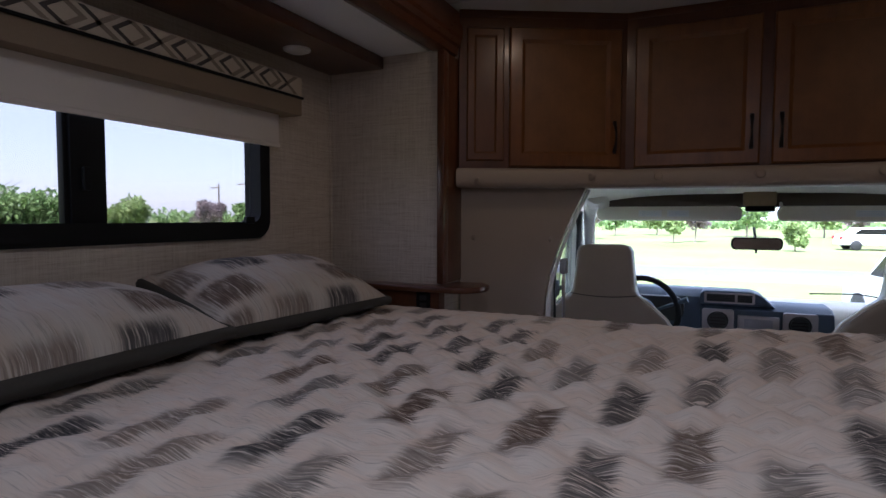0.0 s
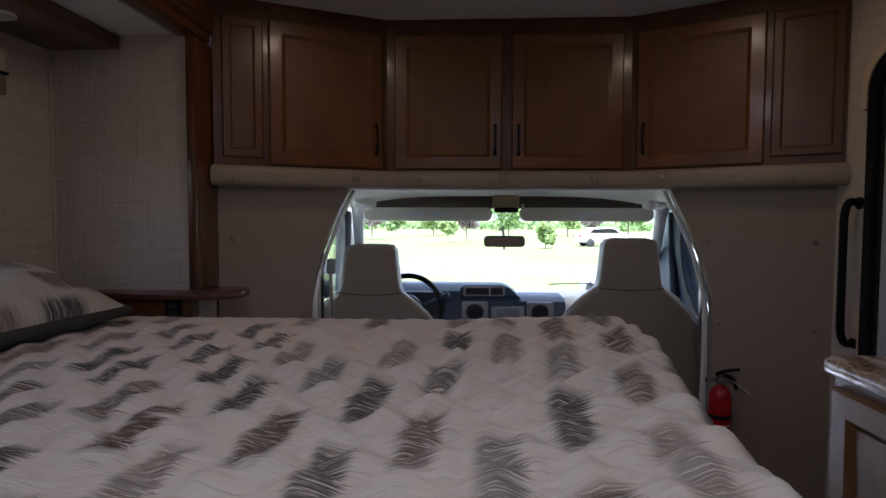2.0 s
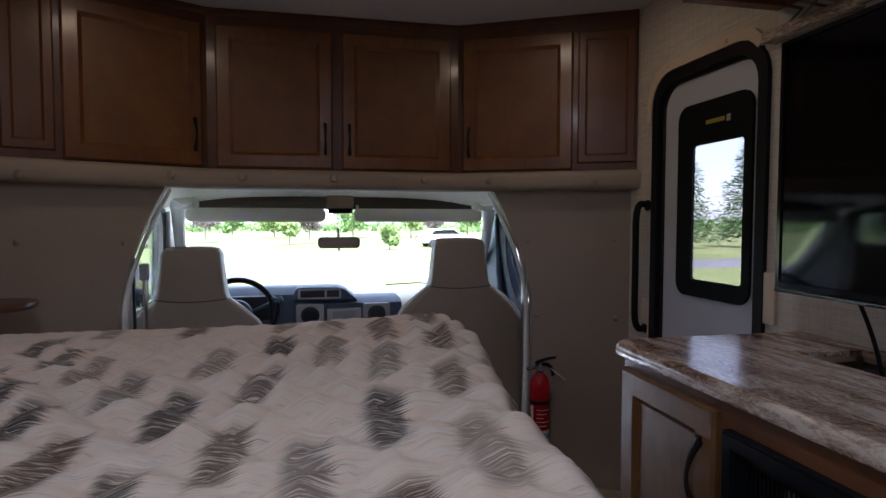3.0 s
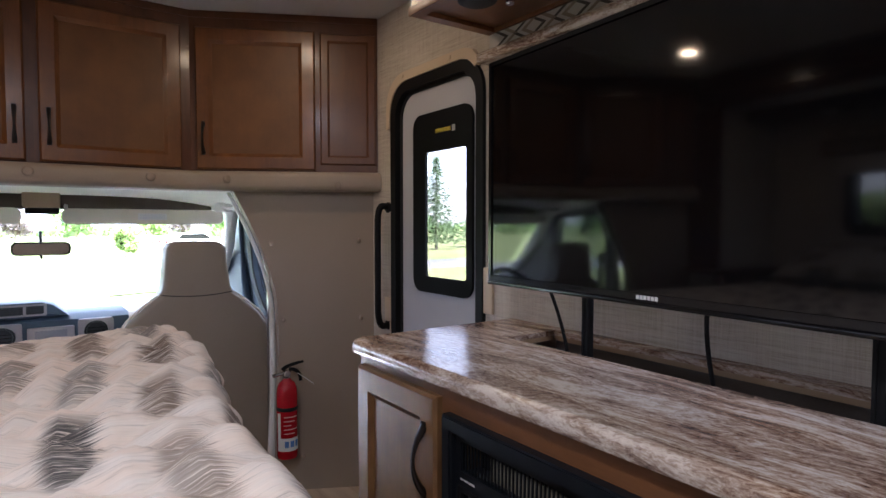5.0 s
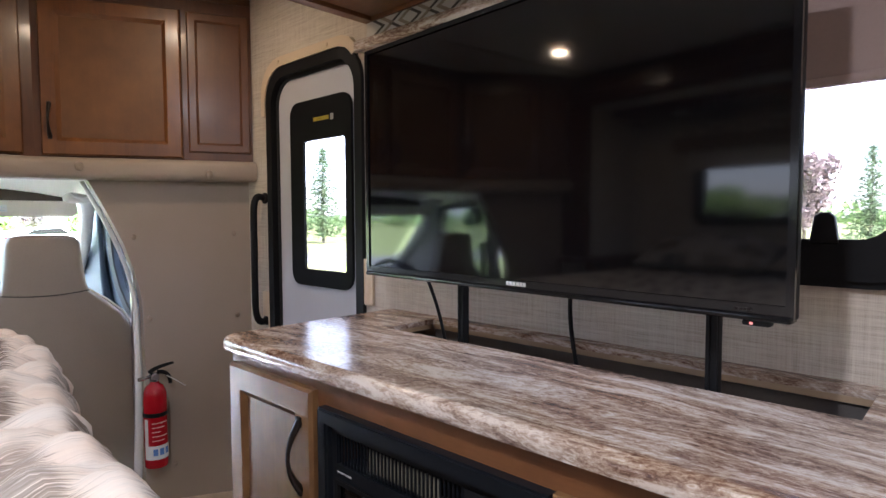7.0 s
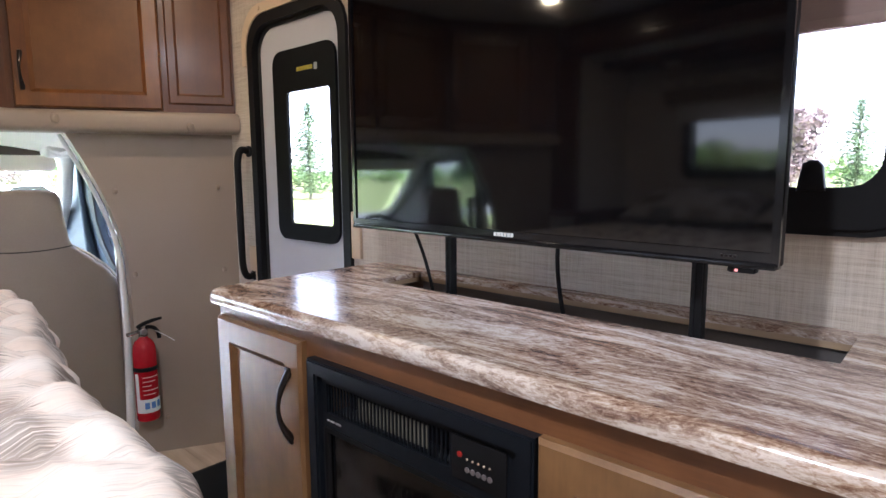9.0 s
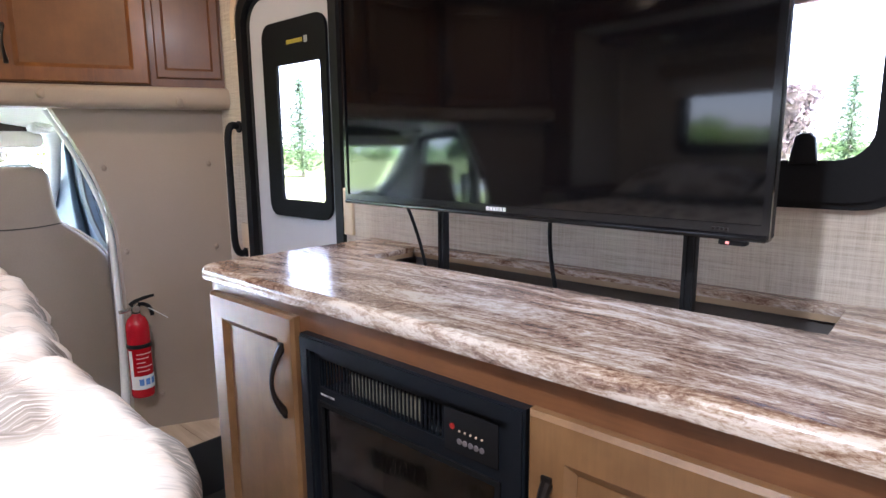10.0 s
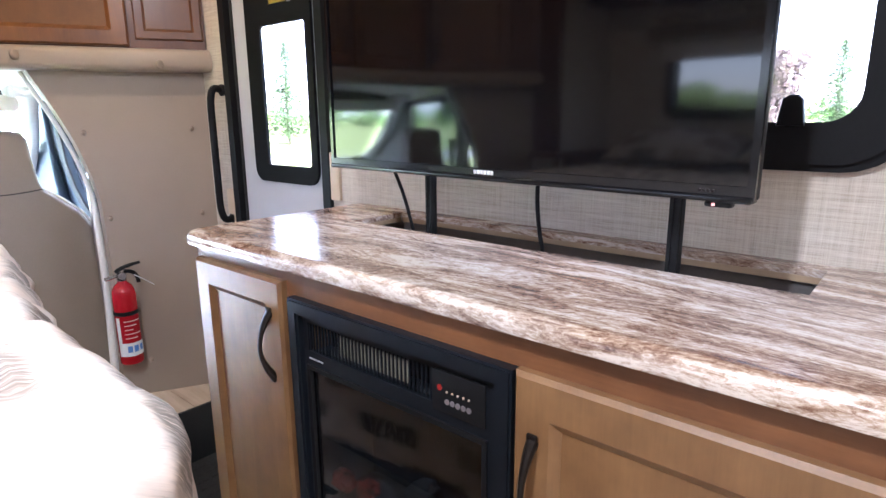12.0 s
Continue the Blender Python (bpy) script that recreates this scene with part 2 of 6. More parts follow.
M_SURROUND = plain("charcoal_window_surround", (0.006, 0.0065, 0.0075), 0.6, vary=0.1, spec=0.1)
M_BRONZE = plain("oil_rubbed_bronze", (0.035, 0.030, 0.028), 0.3, 0.8, vary=0.25)
M_CHROME = plain("satin_steel", (0.6, 0.6, 0.6), 0.25, 1.0)
M_CREAM = plain("cream_plastic", (0.60, 0.47, 0.33), 0.4, vary=0.04)
M_DOOR = plain("pale_grey_door_skin", (0.46, 0.45, 0.48), 0.5, vary=0.04, grain=0.3)
M_DOORTRIM = plain("pale_grey_cab_trim", (0.48, 0.46, 0.43), 0.6, vary=0.05, grain=0.4)
M_WHITE = plain("white_plastic", (0.72, 0.71, 0.68), 0.45, vary=0.04)
M_HEADL = plain("headliner_cloth", (0.78, 0.76, 0.71), 0.9, vary=0.05, grain=0.6)
M_VISOR = plain("visor_vinyl", (0.74, 0.70, 0.62), 0.7, vary=0.05, grain=0.4)
M_BROWN = plain("dark_brown_foam", (0.05, 0.035, 0.026), 0.9)
M_TAN = plain("tan_console", (0.30, 0.22, 0.14), 0.6)
M_DASH = plain("slate_blue_dash", (0.040, 0.062, 0.098), 0.55, vary=0.08, grain=0.5)
M_DASHDK = plain("dark_instrument_face", (0.015, 0.017, 0.02), 0.4)
M_SILVER = plain("silver_trim", (0.32, 0.285, 0.29), 0.35, 0.6)
M_BLIND = plain("ivory_blind_cloth", (0.66, 0.60, 0.55), 0.85, vary=0.03, grain=0.4)
M_SHADE = plain("mauve_night_shade", (0.30, 0.22, 0.20), 0.85, vary=0.06, grain=0.4)
M_VAL = plain("cream_valance_cloth", (0.55, 0.47, 0.37), 0.85, vary=0.08, grain=0.5)
M_VALG = plain("grey_valance_cloth", (0.50, 0.47, 0.44), 0.85, vary=0.08, grain=0.5)
M_BAND = plain("khaki_cloth_band", (0.24, 0.18, 0.12), 0.85, vary=0.1, grain=0.5)
M_ZIG = plain("charcoal_print", (0.075, 0.065, 0.06), 0.85, vary=0.2)
M_ZIG2 = plain("taupe_print", (0.27, 0.22, 0.17), 0.85, vary=0.2)
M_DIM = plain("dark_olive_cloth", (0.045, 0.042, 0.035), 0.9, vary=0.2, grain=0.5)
M_RED = plain("red_enamel", (0.38, 0.004, 0.012), 0.25, vary=0.06, coat=0.2)
M_PAPER = plain("white_label", (0.75, 0.75, 0.75), 0.4, vary=0.03)
M_BLUEINK = plain("blue_print", (0.10, 0.22, 0.55), 0.5)
M_PINK = plain("pale_red_print", (0.8, 0.45, 0.42), 0.5)
M_GREYINK = plain("grey_print", (0.35, 0.36, 0.38), 0.5)
M_YELLOW = plain("yellow_print", (0.45, 0.36, 0.04), 0.5)
M_RAWWOOD = wood("raw_pine_edge", (0.28, 0.19, 0.11), (0.44, 0.32, 0.20), 'y', 0.6, 0)
M_SHELL = plain("white_fibreglass", (0.75, 0.75, 0.74), 0.3, vary=0.02)


def marble(name):
    """Laminate with long brown and grey drifts over cream."""
    k = Nodes(name, 0.2, 0, 0.2)
    k.b.inputs["Coat Roughness"].default_value = 0.14
    v = k.obj()
    warp = k.noise(k.mapped((2.6, 0.9, 2.6), v), 1.0, 3)
    add = k.n("ShaderNodeVectorMath", operation='ADD')
    comb = k.n("ShaderNodeCombineXYZ")
    k.put(k.math('MULTIPLY', warp, 0.30), comb.inputs[0])
    k.put(v, add.inputs[0])
    k.put(comb.outputs[0], add.inputs[1])
    w = add.outputs[0]
    long_ = k.noise(k.mapped((26, 4.6, 26), w, rot=(0, 0, radians(7))), 1.0, 8, 0.70, 0.9)
    fine = k.noise(k.mapped((170, 62, 170), w, rot=(0, 0, radians(7))), 1.0, 5, 0.75, 0.8)
    cloud = k.noise(k.mapped((7, 2.2, 7), w), 1.0, 3)
    f = k.math('ADD', k.math('MULTIPLY', long_, 0.62), k.math('MULTIPLY', fine, 0.38))
    c = k.ramp(f, [(0.365, (0.055, 0.026, 0.016)), (0.44, (0.18, 0.097, 0.06)), (0.50, (0.40, 0.285, 0.205)), (0.57, (0.66, 0.565, 0.48)), (0.68, (0.62, 0.55, 0.49))])
    g = k.ramp(cloud, [(0.40, 0.0), (0.62, 1.0)])
    grey = k.ramp(f, [(0.37, (0.10, 0.075, 0.068)), (0.485, (0.38, 0.32, 0.285)), (0.6, (0.70, 0.65, 0.61))])
    k.color(k.mix(k.math('MULTIPLY', g, 0.5), c, grey))
    k.rough(k.math('ADD', k.math('MULTIPLY', fine, 0.14), 0.16))
    k.bump(k.noise(v, 260, 2), 0.05, 0.0008)
    return k.m


M_MARBLE = marble("brown_drift_laminate")


def ikat(name, along, cell=(0.10, 0.27), wide=0.55, tall=0.70, strand=560, ground=(0.60, 0.53, 0.48), shift=0.0, flat=False):
    """Off-white cotton with staggered ragged dashes of brown and slate. along: 'y' for dashes that run along y, 'x' along x."""
    k = Nodes(name, 0.85, 0, 0, 0.2)
    sep = k.n("ShaderNodeSeparateXYZ")
    k.put(k.n("ShaderNodeTexCoord").outputs["UV"] if flat else k.obj(), sep.inputs[0])
    u, v = (sep.outputs[0], sep.outputs[1]) if along == 'y' else (sep.outputs[1], sep.outputs[0])
    w = sep.outputs[2]

    def vec(a, b, c=0.0):
        cb = k.n("ShaderNodeCombineXYZ")
        for i, q in enumerate((a, b, c)):
            k.put(q, cb.inputs[i])
        return cb.outputs[0]
    wave = k.math('MULTIPLY', k.math('SUBTRACT', k.noise(vec(k.math('MULTIPLY', u, 12.0), k.math('MULTIPLY', v, 8.0), k.math('MULTIPLY', w, 9.0)), 1.0, 2), 0.5), 0.002)
    v = k.math('ADD', v, wave)
    thread = k.noise(vec(k.math('MULTIPLY', u, 7.0), k.math('MULTIPLY', v, strand), k.math('MULTIPLY', w, 8.0)), 1.0, 3, 0.6)
    thread2 = k.noise(vec(k.math('MULTIPLY', u, 22.0), k.math('MULTIPLY', v, strand * 0.4), k.math('MULTIPLY', w, 8.0)), 1.0, 2, 0.6)
    uu = k.math('ADD', u, k.math('MULTIPLY', k.math('SUBTRACT', thread, 0.5), 0.066))
    cu = k.math('ADD', k.math('DIVIDE', uu, cell[0]), 50.0 + shift)
    col = k.math('FLOOR', cu)
    fu = k.math('FRACT', cu)
    wn1 = k.n("ShaderNodeTexWhiteNoise", noise_dimensions='1D')
    k.put(col, wn1.inputs["W"])
    stagger = k.math('MULTIPLY', k.math('MODULO', col, 2.0), 0.5)
    cv = k.math('ADD', k.math('DIVIDE', v, cell[1]), k.math('ADD', k.math('ADD', stagger, k.math('MULTIPLY', wn1.outputs["Value"], 0.22)), 40.45))
    row = k.math('FLOOR', cv)
    fv = k.math('FRACT', cv)
    wn2 = k.n("ShaderNodeTexWhiteNoise", noise_dimensions='2D')
    k.put(vec(col, row), wn2.inputs["Vector"])
    rnd = k.n("ShaderNodeSeparateColor")
    k.put(wn2.outputs["Color"], rnd.inputs[0])

    def band(x, lo, hi, soft):
        a = k.n("ShaderNodeMapRange", interpolation_type='SMOOTHSTEP')
        b = k.n("ShaderNodeMapRange", interpolation_type='SMOOTHSTEP')
        for nd, p, q in ((a, lo - soft, lo + soft), (b, hi + soft, hi - soft)):
            k.put(x, nd.inputs[0])
            nd.inputs[1].default_value, nd.inputs[2].default_value = p, q
        return k.math('MULTIPLY', a.outputs[0], b.outputs[0])
    mask = k.math('MULTIPLY', band(fu, 0.5 - wide / 2, 0.5 + wide / 2, 0.10), band(fv, 0.5 - tall / 2, 0.5 + tall / 2, 0.07))
    mask = k.math('MULTIPLY', mask, k.math('GREATER_THAN', rnd.outputs[2], 0.10))
    depth = k.ramp(k.math('ADD', k.math('MULTIPLY', thread, 0.6), k.math('MULTIPLY', thread2, 0.4)), [(0.46, 1.0), (0.53, 0.82), (0.60, 0.18)])
    mask = k.math('MULTIPLY', mask, k.math('MULTIPLY', depth, k.math('ADD', k.math('MULTIPLY', rnd.outputs[1], 0.4), 0.6)), True)
    blush = k.ramp(k.noise(vec(k.math('MULTIPLY', u, 9.0), k.math('MULTIPLY', v, 22.0), w), 1.0, 4, 0.6), [(0.38, (1.0, 0.93, 0.88)), (0.62, (1.0, 1.0, 1.0))])
    cloth = k.ramp(k.math('ADD', k.math('MULTIPLY', thread2, 0.35), k.math('MULTIPLY', thread, 0.65)), [(0.36, [c * 0.72 for c in ground]), (0.45, ground), (0.68, [min(1, c * 1.12) for c in ground])])
    dye = k.mix(k.math('GREATER_THAN', rnd.outputs[0], 0.5), (0.080, 0.048, 0.032), (0.032, 0.034, 0.039))
    k.color(k.mix(mask, k.mix(1.0, cloth, blush, 'MULTIPLY'), dye))
    k.bump(k.math('ADD', thread, k.math('MULTIPLY', thread2, 0.6)), 0.45, 0.0012)
    return k.m


M_QUILT = ikat("ikat_quilt", 'y', (0.115, 0.33), 0.52, 0.64, 360, ground=(0.71, 0.645, 0.585), flat=True)
M_PILLOW = ikat("ikat_pillow", 'y', (0.14, 0.23), 0.78, 0.66, 320, (0.50, 0.46, 0.41))


def glass(name, tint=(1, 1, 1), gloss=0.06):
    """A thin pane: lets light straight through and mirrors a little."""
    k = Nodes(name)
    t = k.n("ShaderNodeBsdfTransparent")
    g = k.n("ShaderNodeBsdfGlossy")
    t.inputs[0].default_value = (*tint, 1)
    g.inputs["Roughness"].default_value = 0.02
    fr = k.n("ShaderNodeLayerWeight")
    edge = k.math('ADD', k.math('MULTIPLY', k.math('POWER', fr.outputs["Facing"], 5.0), 0.96), 0.04)
    mx = k.n("ShaderNodeMixShader")
    k.t.links.new(k.math('MULTIPLY', edge, gloss / 0.04, True), mx.inputs[0])
    k.t.links.new(t.outputs[0], mx.inputs[1])
    k.t.links.new(g.outputs[0], mx.inputs[2])
    k.t.links.new(mx.outputs[0], k.t.nodes["Material Output"].inputs[0])
    return k.m


M_GLASS = glass("tinted_coach_glass", (0.37, 0.355, 0.35), 0.012)
M_TINT = glass("tinted_glass", (0.46, 0.48, 0.48), 0.03)
M_WIND = glass("windscreen_glass", (0.40, 0.405, 0.40), 0.01)


def screen_material():
    k = Nodes("television_panel", 0.10, 0, 0.0, 0.46)
    v = k.obj()
    k.color(k.ramp(k.noise(v, 12, 2), [(0.3, (0.0015, 0.0015, 0.002)), (0.7, (0.0025, 0.0025, 0.003))]))
    k.rough(k.math('ADD', k.math('MULTIPLY', k.noise(v, 5, 3), 0.016), 0.048))
    return k.m


M_SCREEN = screen_material()


def glow(name, col, power):
    k = Nodes(name)
    k.b.inputs["Emission Color"].default_value = (*col, 1)
    k.b.inputs["Emission Strength"].default_value = power
    k.b.inputs["Base Color"].default_value = (0.8, 0.78, 0.74, 1)
    return k.m


M_LAMP = glow("warm_lamp_lens", (1.0, 0.46, 0.13), 1.8)
M_LED = glow("red_led", (1.0, 0.005, 0.005), 0.02)


def planks():
    k = Nodes("pale_vinyl_plank", 0.4)
    v = k.obj()
    g = k.noise(k.mapped((22, 2.5, 22), v), 1.0, 5, 0.6, 0.5)
    cl = k.noise(v, 4, 3)
    k.color(k.ramp(k.math('ADD', k.math('MULTIPLY', g, 0.7), k.math('MULTIPLY', cl, 0.3)), [(0.3, (0.36, 0.27, 0.19)), (0.7, (0.62, 0.52, 0.41))]))
    k.bump(g, 0.1, 0.0005)
    return k.m


M_FLOOR = planks()


def grass_material():
    k = Nodes("lawn", 0.9, 0, 0, 0.2)
    v = k.obj()
    a = k.noise(v, 0.12, 4)
    b = k.noise(v, 3.0, 4, 0.7)
    f = k.math('ADD', k.math('MULTIPLY', a, 0.5), k.math('MULTIPLY', b, 0.5))
    k.color(k.ramp(f, [(0.32, (0.10, 0.13, 0.04)), (0.52, (0.155, 0.18, 0.068)), (0.7, (0.21, 0.22, 0.10))]))
    k.bump(b, 0.6, 0.05)
    return k.m


M_GRASS = grass_material()
M_PAD = plain("pale_concrete", (0.50, 0.49, 0.47), 0.9, vary=0.1, scale=4, grain=0.5, dist=0.01)
M_ROAD = plain("grey_asphalt", (0.115, 0.115, 0.125), 0.9, vary=0.12, scale=4, grain=0.5, dist=0.01)


def leaf(name, a, b):
    k = Nodes(name, 0.6, 0, 0, 0.3)
    r = k.n("ShaderNodeNewGeometry").outputs["Random Per Island"]
    n = k.noise(k.obj(), 1.2, 3)
    k.color(k.ramp(k.math('ADD', k.math('MULTIPLY', r, 0.55), k.math('MULTIPLY', n, 0.45)), [(0.25, a), (0.75, b)]))
    tr = k.n("ShaderNodeBsdfTranslucent")
    tr.inputs[0].default_value = (*[c * 1.3 for c in b], 1)
    mx = k.n("ShaderNodeMixShader")
    mx.inputs[0].default_value = 0.4
    k.t.links.new(k.b.outputs[0], mx.inputs[1])
    k.t.links.new(tr.outputs[0], mx.inputs[2])
    k.t.links.new(mx.outputs[0], k.t.nodes["Material Output"].inputs[0])
    return k.m


M_LEAF = leaf("green_leaves", (0.10, 0.17, 0.055), (0.26, 0.36, 0.14))
M_LEAF2 = leaf("yellow_green_leaves", (0.14, 0.21, 0.07), (0.31, 0.39, 0.15))
M_LEAFR = leaf("burgundy_leaves", (0.16, 0.125, 0.13), (0.29, 0.235, 0.23))
M_NEEDLE = leaf("blue_green_needles", (0.050, 0.095, 0.048), (0.14, 0.20, 0.10))
M_BARK = plain("bark", (0.24, 0.20, 0.16), 0.9, vary=0.3, grain=0.8, dist=0.02)

# ---- structure of the motorhome ----
def structure(name, bm, material, label, smooth=30):
    return thing(name, bm, material, label, name.split("_")[0], kind="structure", smooth=smooth)


# right side wall with the entry door's and the window's openings
bm = wall_sheet(bmesh.new(), 'x', XR, XR + 0.06, (YB, 2.75), (-0.3, CEIL), [(1.575, -0.22, 2.145, 1.735), (0.14, 1.105, 1.22, 1.70)])
wall_east = structure("wall_east", bm, M_LINEN, "beige linen-textured wall covering with door and window openings", 0)
# left body wall behind and ahead of the slide-out opening
bm = wall_sheet(bmesh.new(), 'x', XL - 0.06, XL, (YB, 2.75), (FLOOR - 0.1, CEIL), [(0.0, FLOOR - 0.1, 2.17, 1.88)])
wall_west = structure("wall_west", bm, M_LINEN, "beige linen-textured body wall around the slide-out opening", 0)
bm = box(bmesh.new(), XL, YB - 0.05, FLOOR - 0.1, XR, YB, CEIL)
structure("wall_rear", bm, M_LINEN, "beige linen-textured rear wall")
# slide-out box
bm = wall_sheet(bmesh.new(), 'x', XS - 0.05, XS, (-0.05, YS + 0.05), (FLOOR, 1.93), [(0.42, 1.185, 1.70, 1.62)])
wall_slide = structure("wall_slide_window", bm, M_LINEN, "beige linen-textured slide-out wall with a wide window", 0)
bm = box(bmesh.new(), XS, YS, FLOOR, XL - 0.012, YS + 0.03, 1.865)
structure("wall_slide_end", bm, M_LINEN, "beige linen-textured end wall of the slide-out")
bm = box(bmesh.new(), XS, -0.05, FLOOR, XL, -0.02, 1.865)
structure("wall_slide_rear", bm, M_LINEN, "beige linen-textured rear end of the slide-out")
bm = box(bmesh.new(), XS - 0.05, -0.05, 1.865, XL - 0.055, YS + 0.05, 1.93)
structure("ceiling_slide", bm, M_CEIL, "off-white vinyl ceiling of the slide-out")
bm = box(bmesh.new(), XL - 0.06, YB, CEIL, XR + 0.06, 2.95, CEIL + 0.06)
box(bm, 0.95, 1.985, CEIL - 0.004, 1.47, 1.993, CEIL)
box(bm, -0.88, 2.20, CEIL - 0.004, 0.2, 2.208, CEIL)
structure("ceiling", bm, M_CEIL, "off-white vinyl ceiling with thin seam strips")

# floor, with the entry step well
WX0, WY0, WY1, WZ = 0.62, 1.36, 2.19, -0.17
bm = wall_sheet(bmesh.new(), 'z', FLOOR - 0.04, FLOOR, (XS, XR), (YB, 2.62), [(WX0, WY0, XR, WY1)])
floor = structure("floor", bm, M_FLOOR, "pale wood-look vinyl plank floor around a step well")
for i in range(7):
    x0 = 0.62 + i * 0.125
    part("plank", box(bmesh.new(), x0, WY1 + 0.006, FLOOR, min(x0 + 0.123, XR - 0.002), 2.52, FLOOR + 0.003), M_FLOOR, floor)
bm = box(bmesh.new(), WX0 - 0.02, WY0 - 0.02, WZ - 0.02, XR + 0.05, WY1, WZ)
box(bm, WX0 - 0.02, WY1 - 0.012, WZ, XR, WY1, FLOOR + 0.006, 0.003)
box(bm, WX0 - 0.02, WY0 - 0.02, WZ, WX0, WY1 - 0.012, FLOOR + 0.004)
box(bm, WX0, WY0 - 0.02, WZ, XR, WY0, FLOOR - 0.045)
for i in range(24):
    for j in range(14):
        box(bm, 0.66 + i * 0.034, 1.50 + j * 0.048, WZ, 0.682 + i * 0.034, 1.535 + j * 0.048, WZ + 0.003)
structure("step_well", bm, M_RUBBER, "black ribbed rubber entry step well")


# ---- cab bulkhead, rail and overhead cabinets ----
EDGE = ((1.34, 0.676), (1.26, 0.712), (1.18, 0.745), (1.09, 0.779), (1.0, 0.805), (0.92, 0.823), (0.85, 0.832), (0.6, 0.835), (0.3, 0.83), (FLOOR, 0.82))


def half_open(z):
    for (z1, w1), (z0, w0) in zip(EDGE, EDGE[1:]):
        if z0 <= z <= z1:
            return w0 + (w1 - w0) * (z - z0) / (z1 - z0)
    return EDGE[-1][1]


def bulkhead(s, name):
    bm = bmesh.new()
    end = XR if s > 0 else XL + 0.01
    zs = [FLOOR + (1.34 - FLOOR) * i / 30 for i in range(31)]
    cols = 8
    for depth in (0.05, 0.09):
        grid = []
        for z in zs:
            x0 = XC + s * half_open(z)
            row = []
            for j in range(cols + 1):
                x = x0 + (end - x0) * j / cols
                row.append(bm.verts.new((x, front(x) + depth, z)))
            grid.append(row)
        for a, b in zip(grid, grid[1:]):
            for j in range(cols):
                bm.faces.new((a[j], a[j + 1], b[j + 1], b[j]))
        if depth == 0.05:
            first = grid
    for a, b, c, d in zip(first, first[1:], grid, grid[1:]):
        bm.faces.new((a[0], b[0], d[0], c[0]))
    bmesh.ops.recalc_face_normals(bm, faces=bm.faces[:])
    ob = thing(name, bm, M_PANEL, "taupe vinyl bulkhead panel beside the cab opening", "wall panel", kind="structure", smooth=40)
    studs = ((1.12, 0.808), (1.13, 1.134), (0.795, 0.85), (0.796, 1.143), (0.20, 0.92))
    for z, d in studs:
        x = XC + s * min(d, abs(end - XC) - 0.05)
        n = Vector((s * 0.46 if abs(x - XC) > 0.52 else 0, -1, 0)).normalized()
        p = bmesh.new()
        lathe(p, [(0.011, 0), (0.011, 0.004), (0.008, 0.008), (0.001, 0.010)], (0, 0, 0), 12)
        p.transform(Matrix.Translation((x, front(x) + 0.05, z)) @ (-n).to_track_quat('-Z', 'Y').to_matrix().to_4x4())
        part("stud", p, M_RAIL, ob)
    return ob


bulkhead(1, "bulkhead_panel")
bulkhead(-1, "bulkhead_panel")

# padded rail along the foot of the cabinets
bm = bmesh.new()
prof = [(-0.012, 1.338), (-0.026, 1.345), (-0.032, 1.36), (-0.032, 1.395), (-0.026, 1.41), (-0.012, 1.418), (0.06, 1.418), (0.06, 1.338)]
xs = [XL + 0.02, -0.74, -0.5, -0.3, -0.24, -0.18, 0.0, XC, 0.56, 0.74, 0.80, 0.86, 1.06, 1.3, XR - 0.004]
rows = [[bm.verts.new((x, front(x) + d, z)) for d, z in prof] for x in xs]
for a, b in zip(rows, rows[1:]):
    for j in range(len(prof)):
        bm.faces.new((a[j], b[j], b[(j + 1) % len(prof)], a[(j + 1) % len(prof)]))
bm.faces.new(rows[0])
bm.faces.new(rows[-1])
bmesh.ops.recalc_face_normals(bm, faces=bm.faces[:])
rail = thing("padded_rail", bm, M_RAIL, "taupe vinyl padded rail with covered buttons under the cab-over cabinets", "rail", smooth=50)
for x in (-0.78, -0.36, -0.105, 0.26, 0.645, 0.915, 1.306):
    p = bmesh.new()
    n = Vector((0.46 if x > 0.8 else -0.46 if x < -0.24 else 0, -1, 0)).normalized()
    lathe(p, [(0.018, -0.002), (0.018, 0.005), (0.014, 0.010), (0.004, 0.0125)], (0, 0, 0), 14)
    p.transform(Matrix.Translation((x, front(x) - 0.032, 1.385 - 0.060 * max(0.0, abs(x - XC) - 0.62))) @ (-n).to_track_quat('-Z', 'Y').to_matrix().to_4x4())
    part("button", p, M_RAIL, rail)


def handle_bm(h, reach=0.028, w=0.006):
    """An arched bar pull, upright, standing off the plane y = 0 towards -y; its middle at the origin."""
    bm = bmesh.new()
    pts = bez((0, 0.0, -h / 2), (0, -reach * 1.9, 0), (0, 0.0, h / 2), 14)
    rr = [w * (1.5 - 0.75 * math.sin(math.pi * i / 14)) for i in range(15)]
    tube(bm, pts, rr, 10)
    for s in (-1, 1):
        box(bm, -w * 1.3, -0.006, s * h / 2 - w * 1.8, w * 1.3, 0.0, s * h / 2 + w * 1.8, 0.002)
    return bm


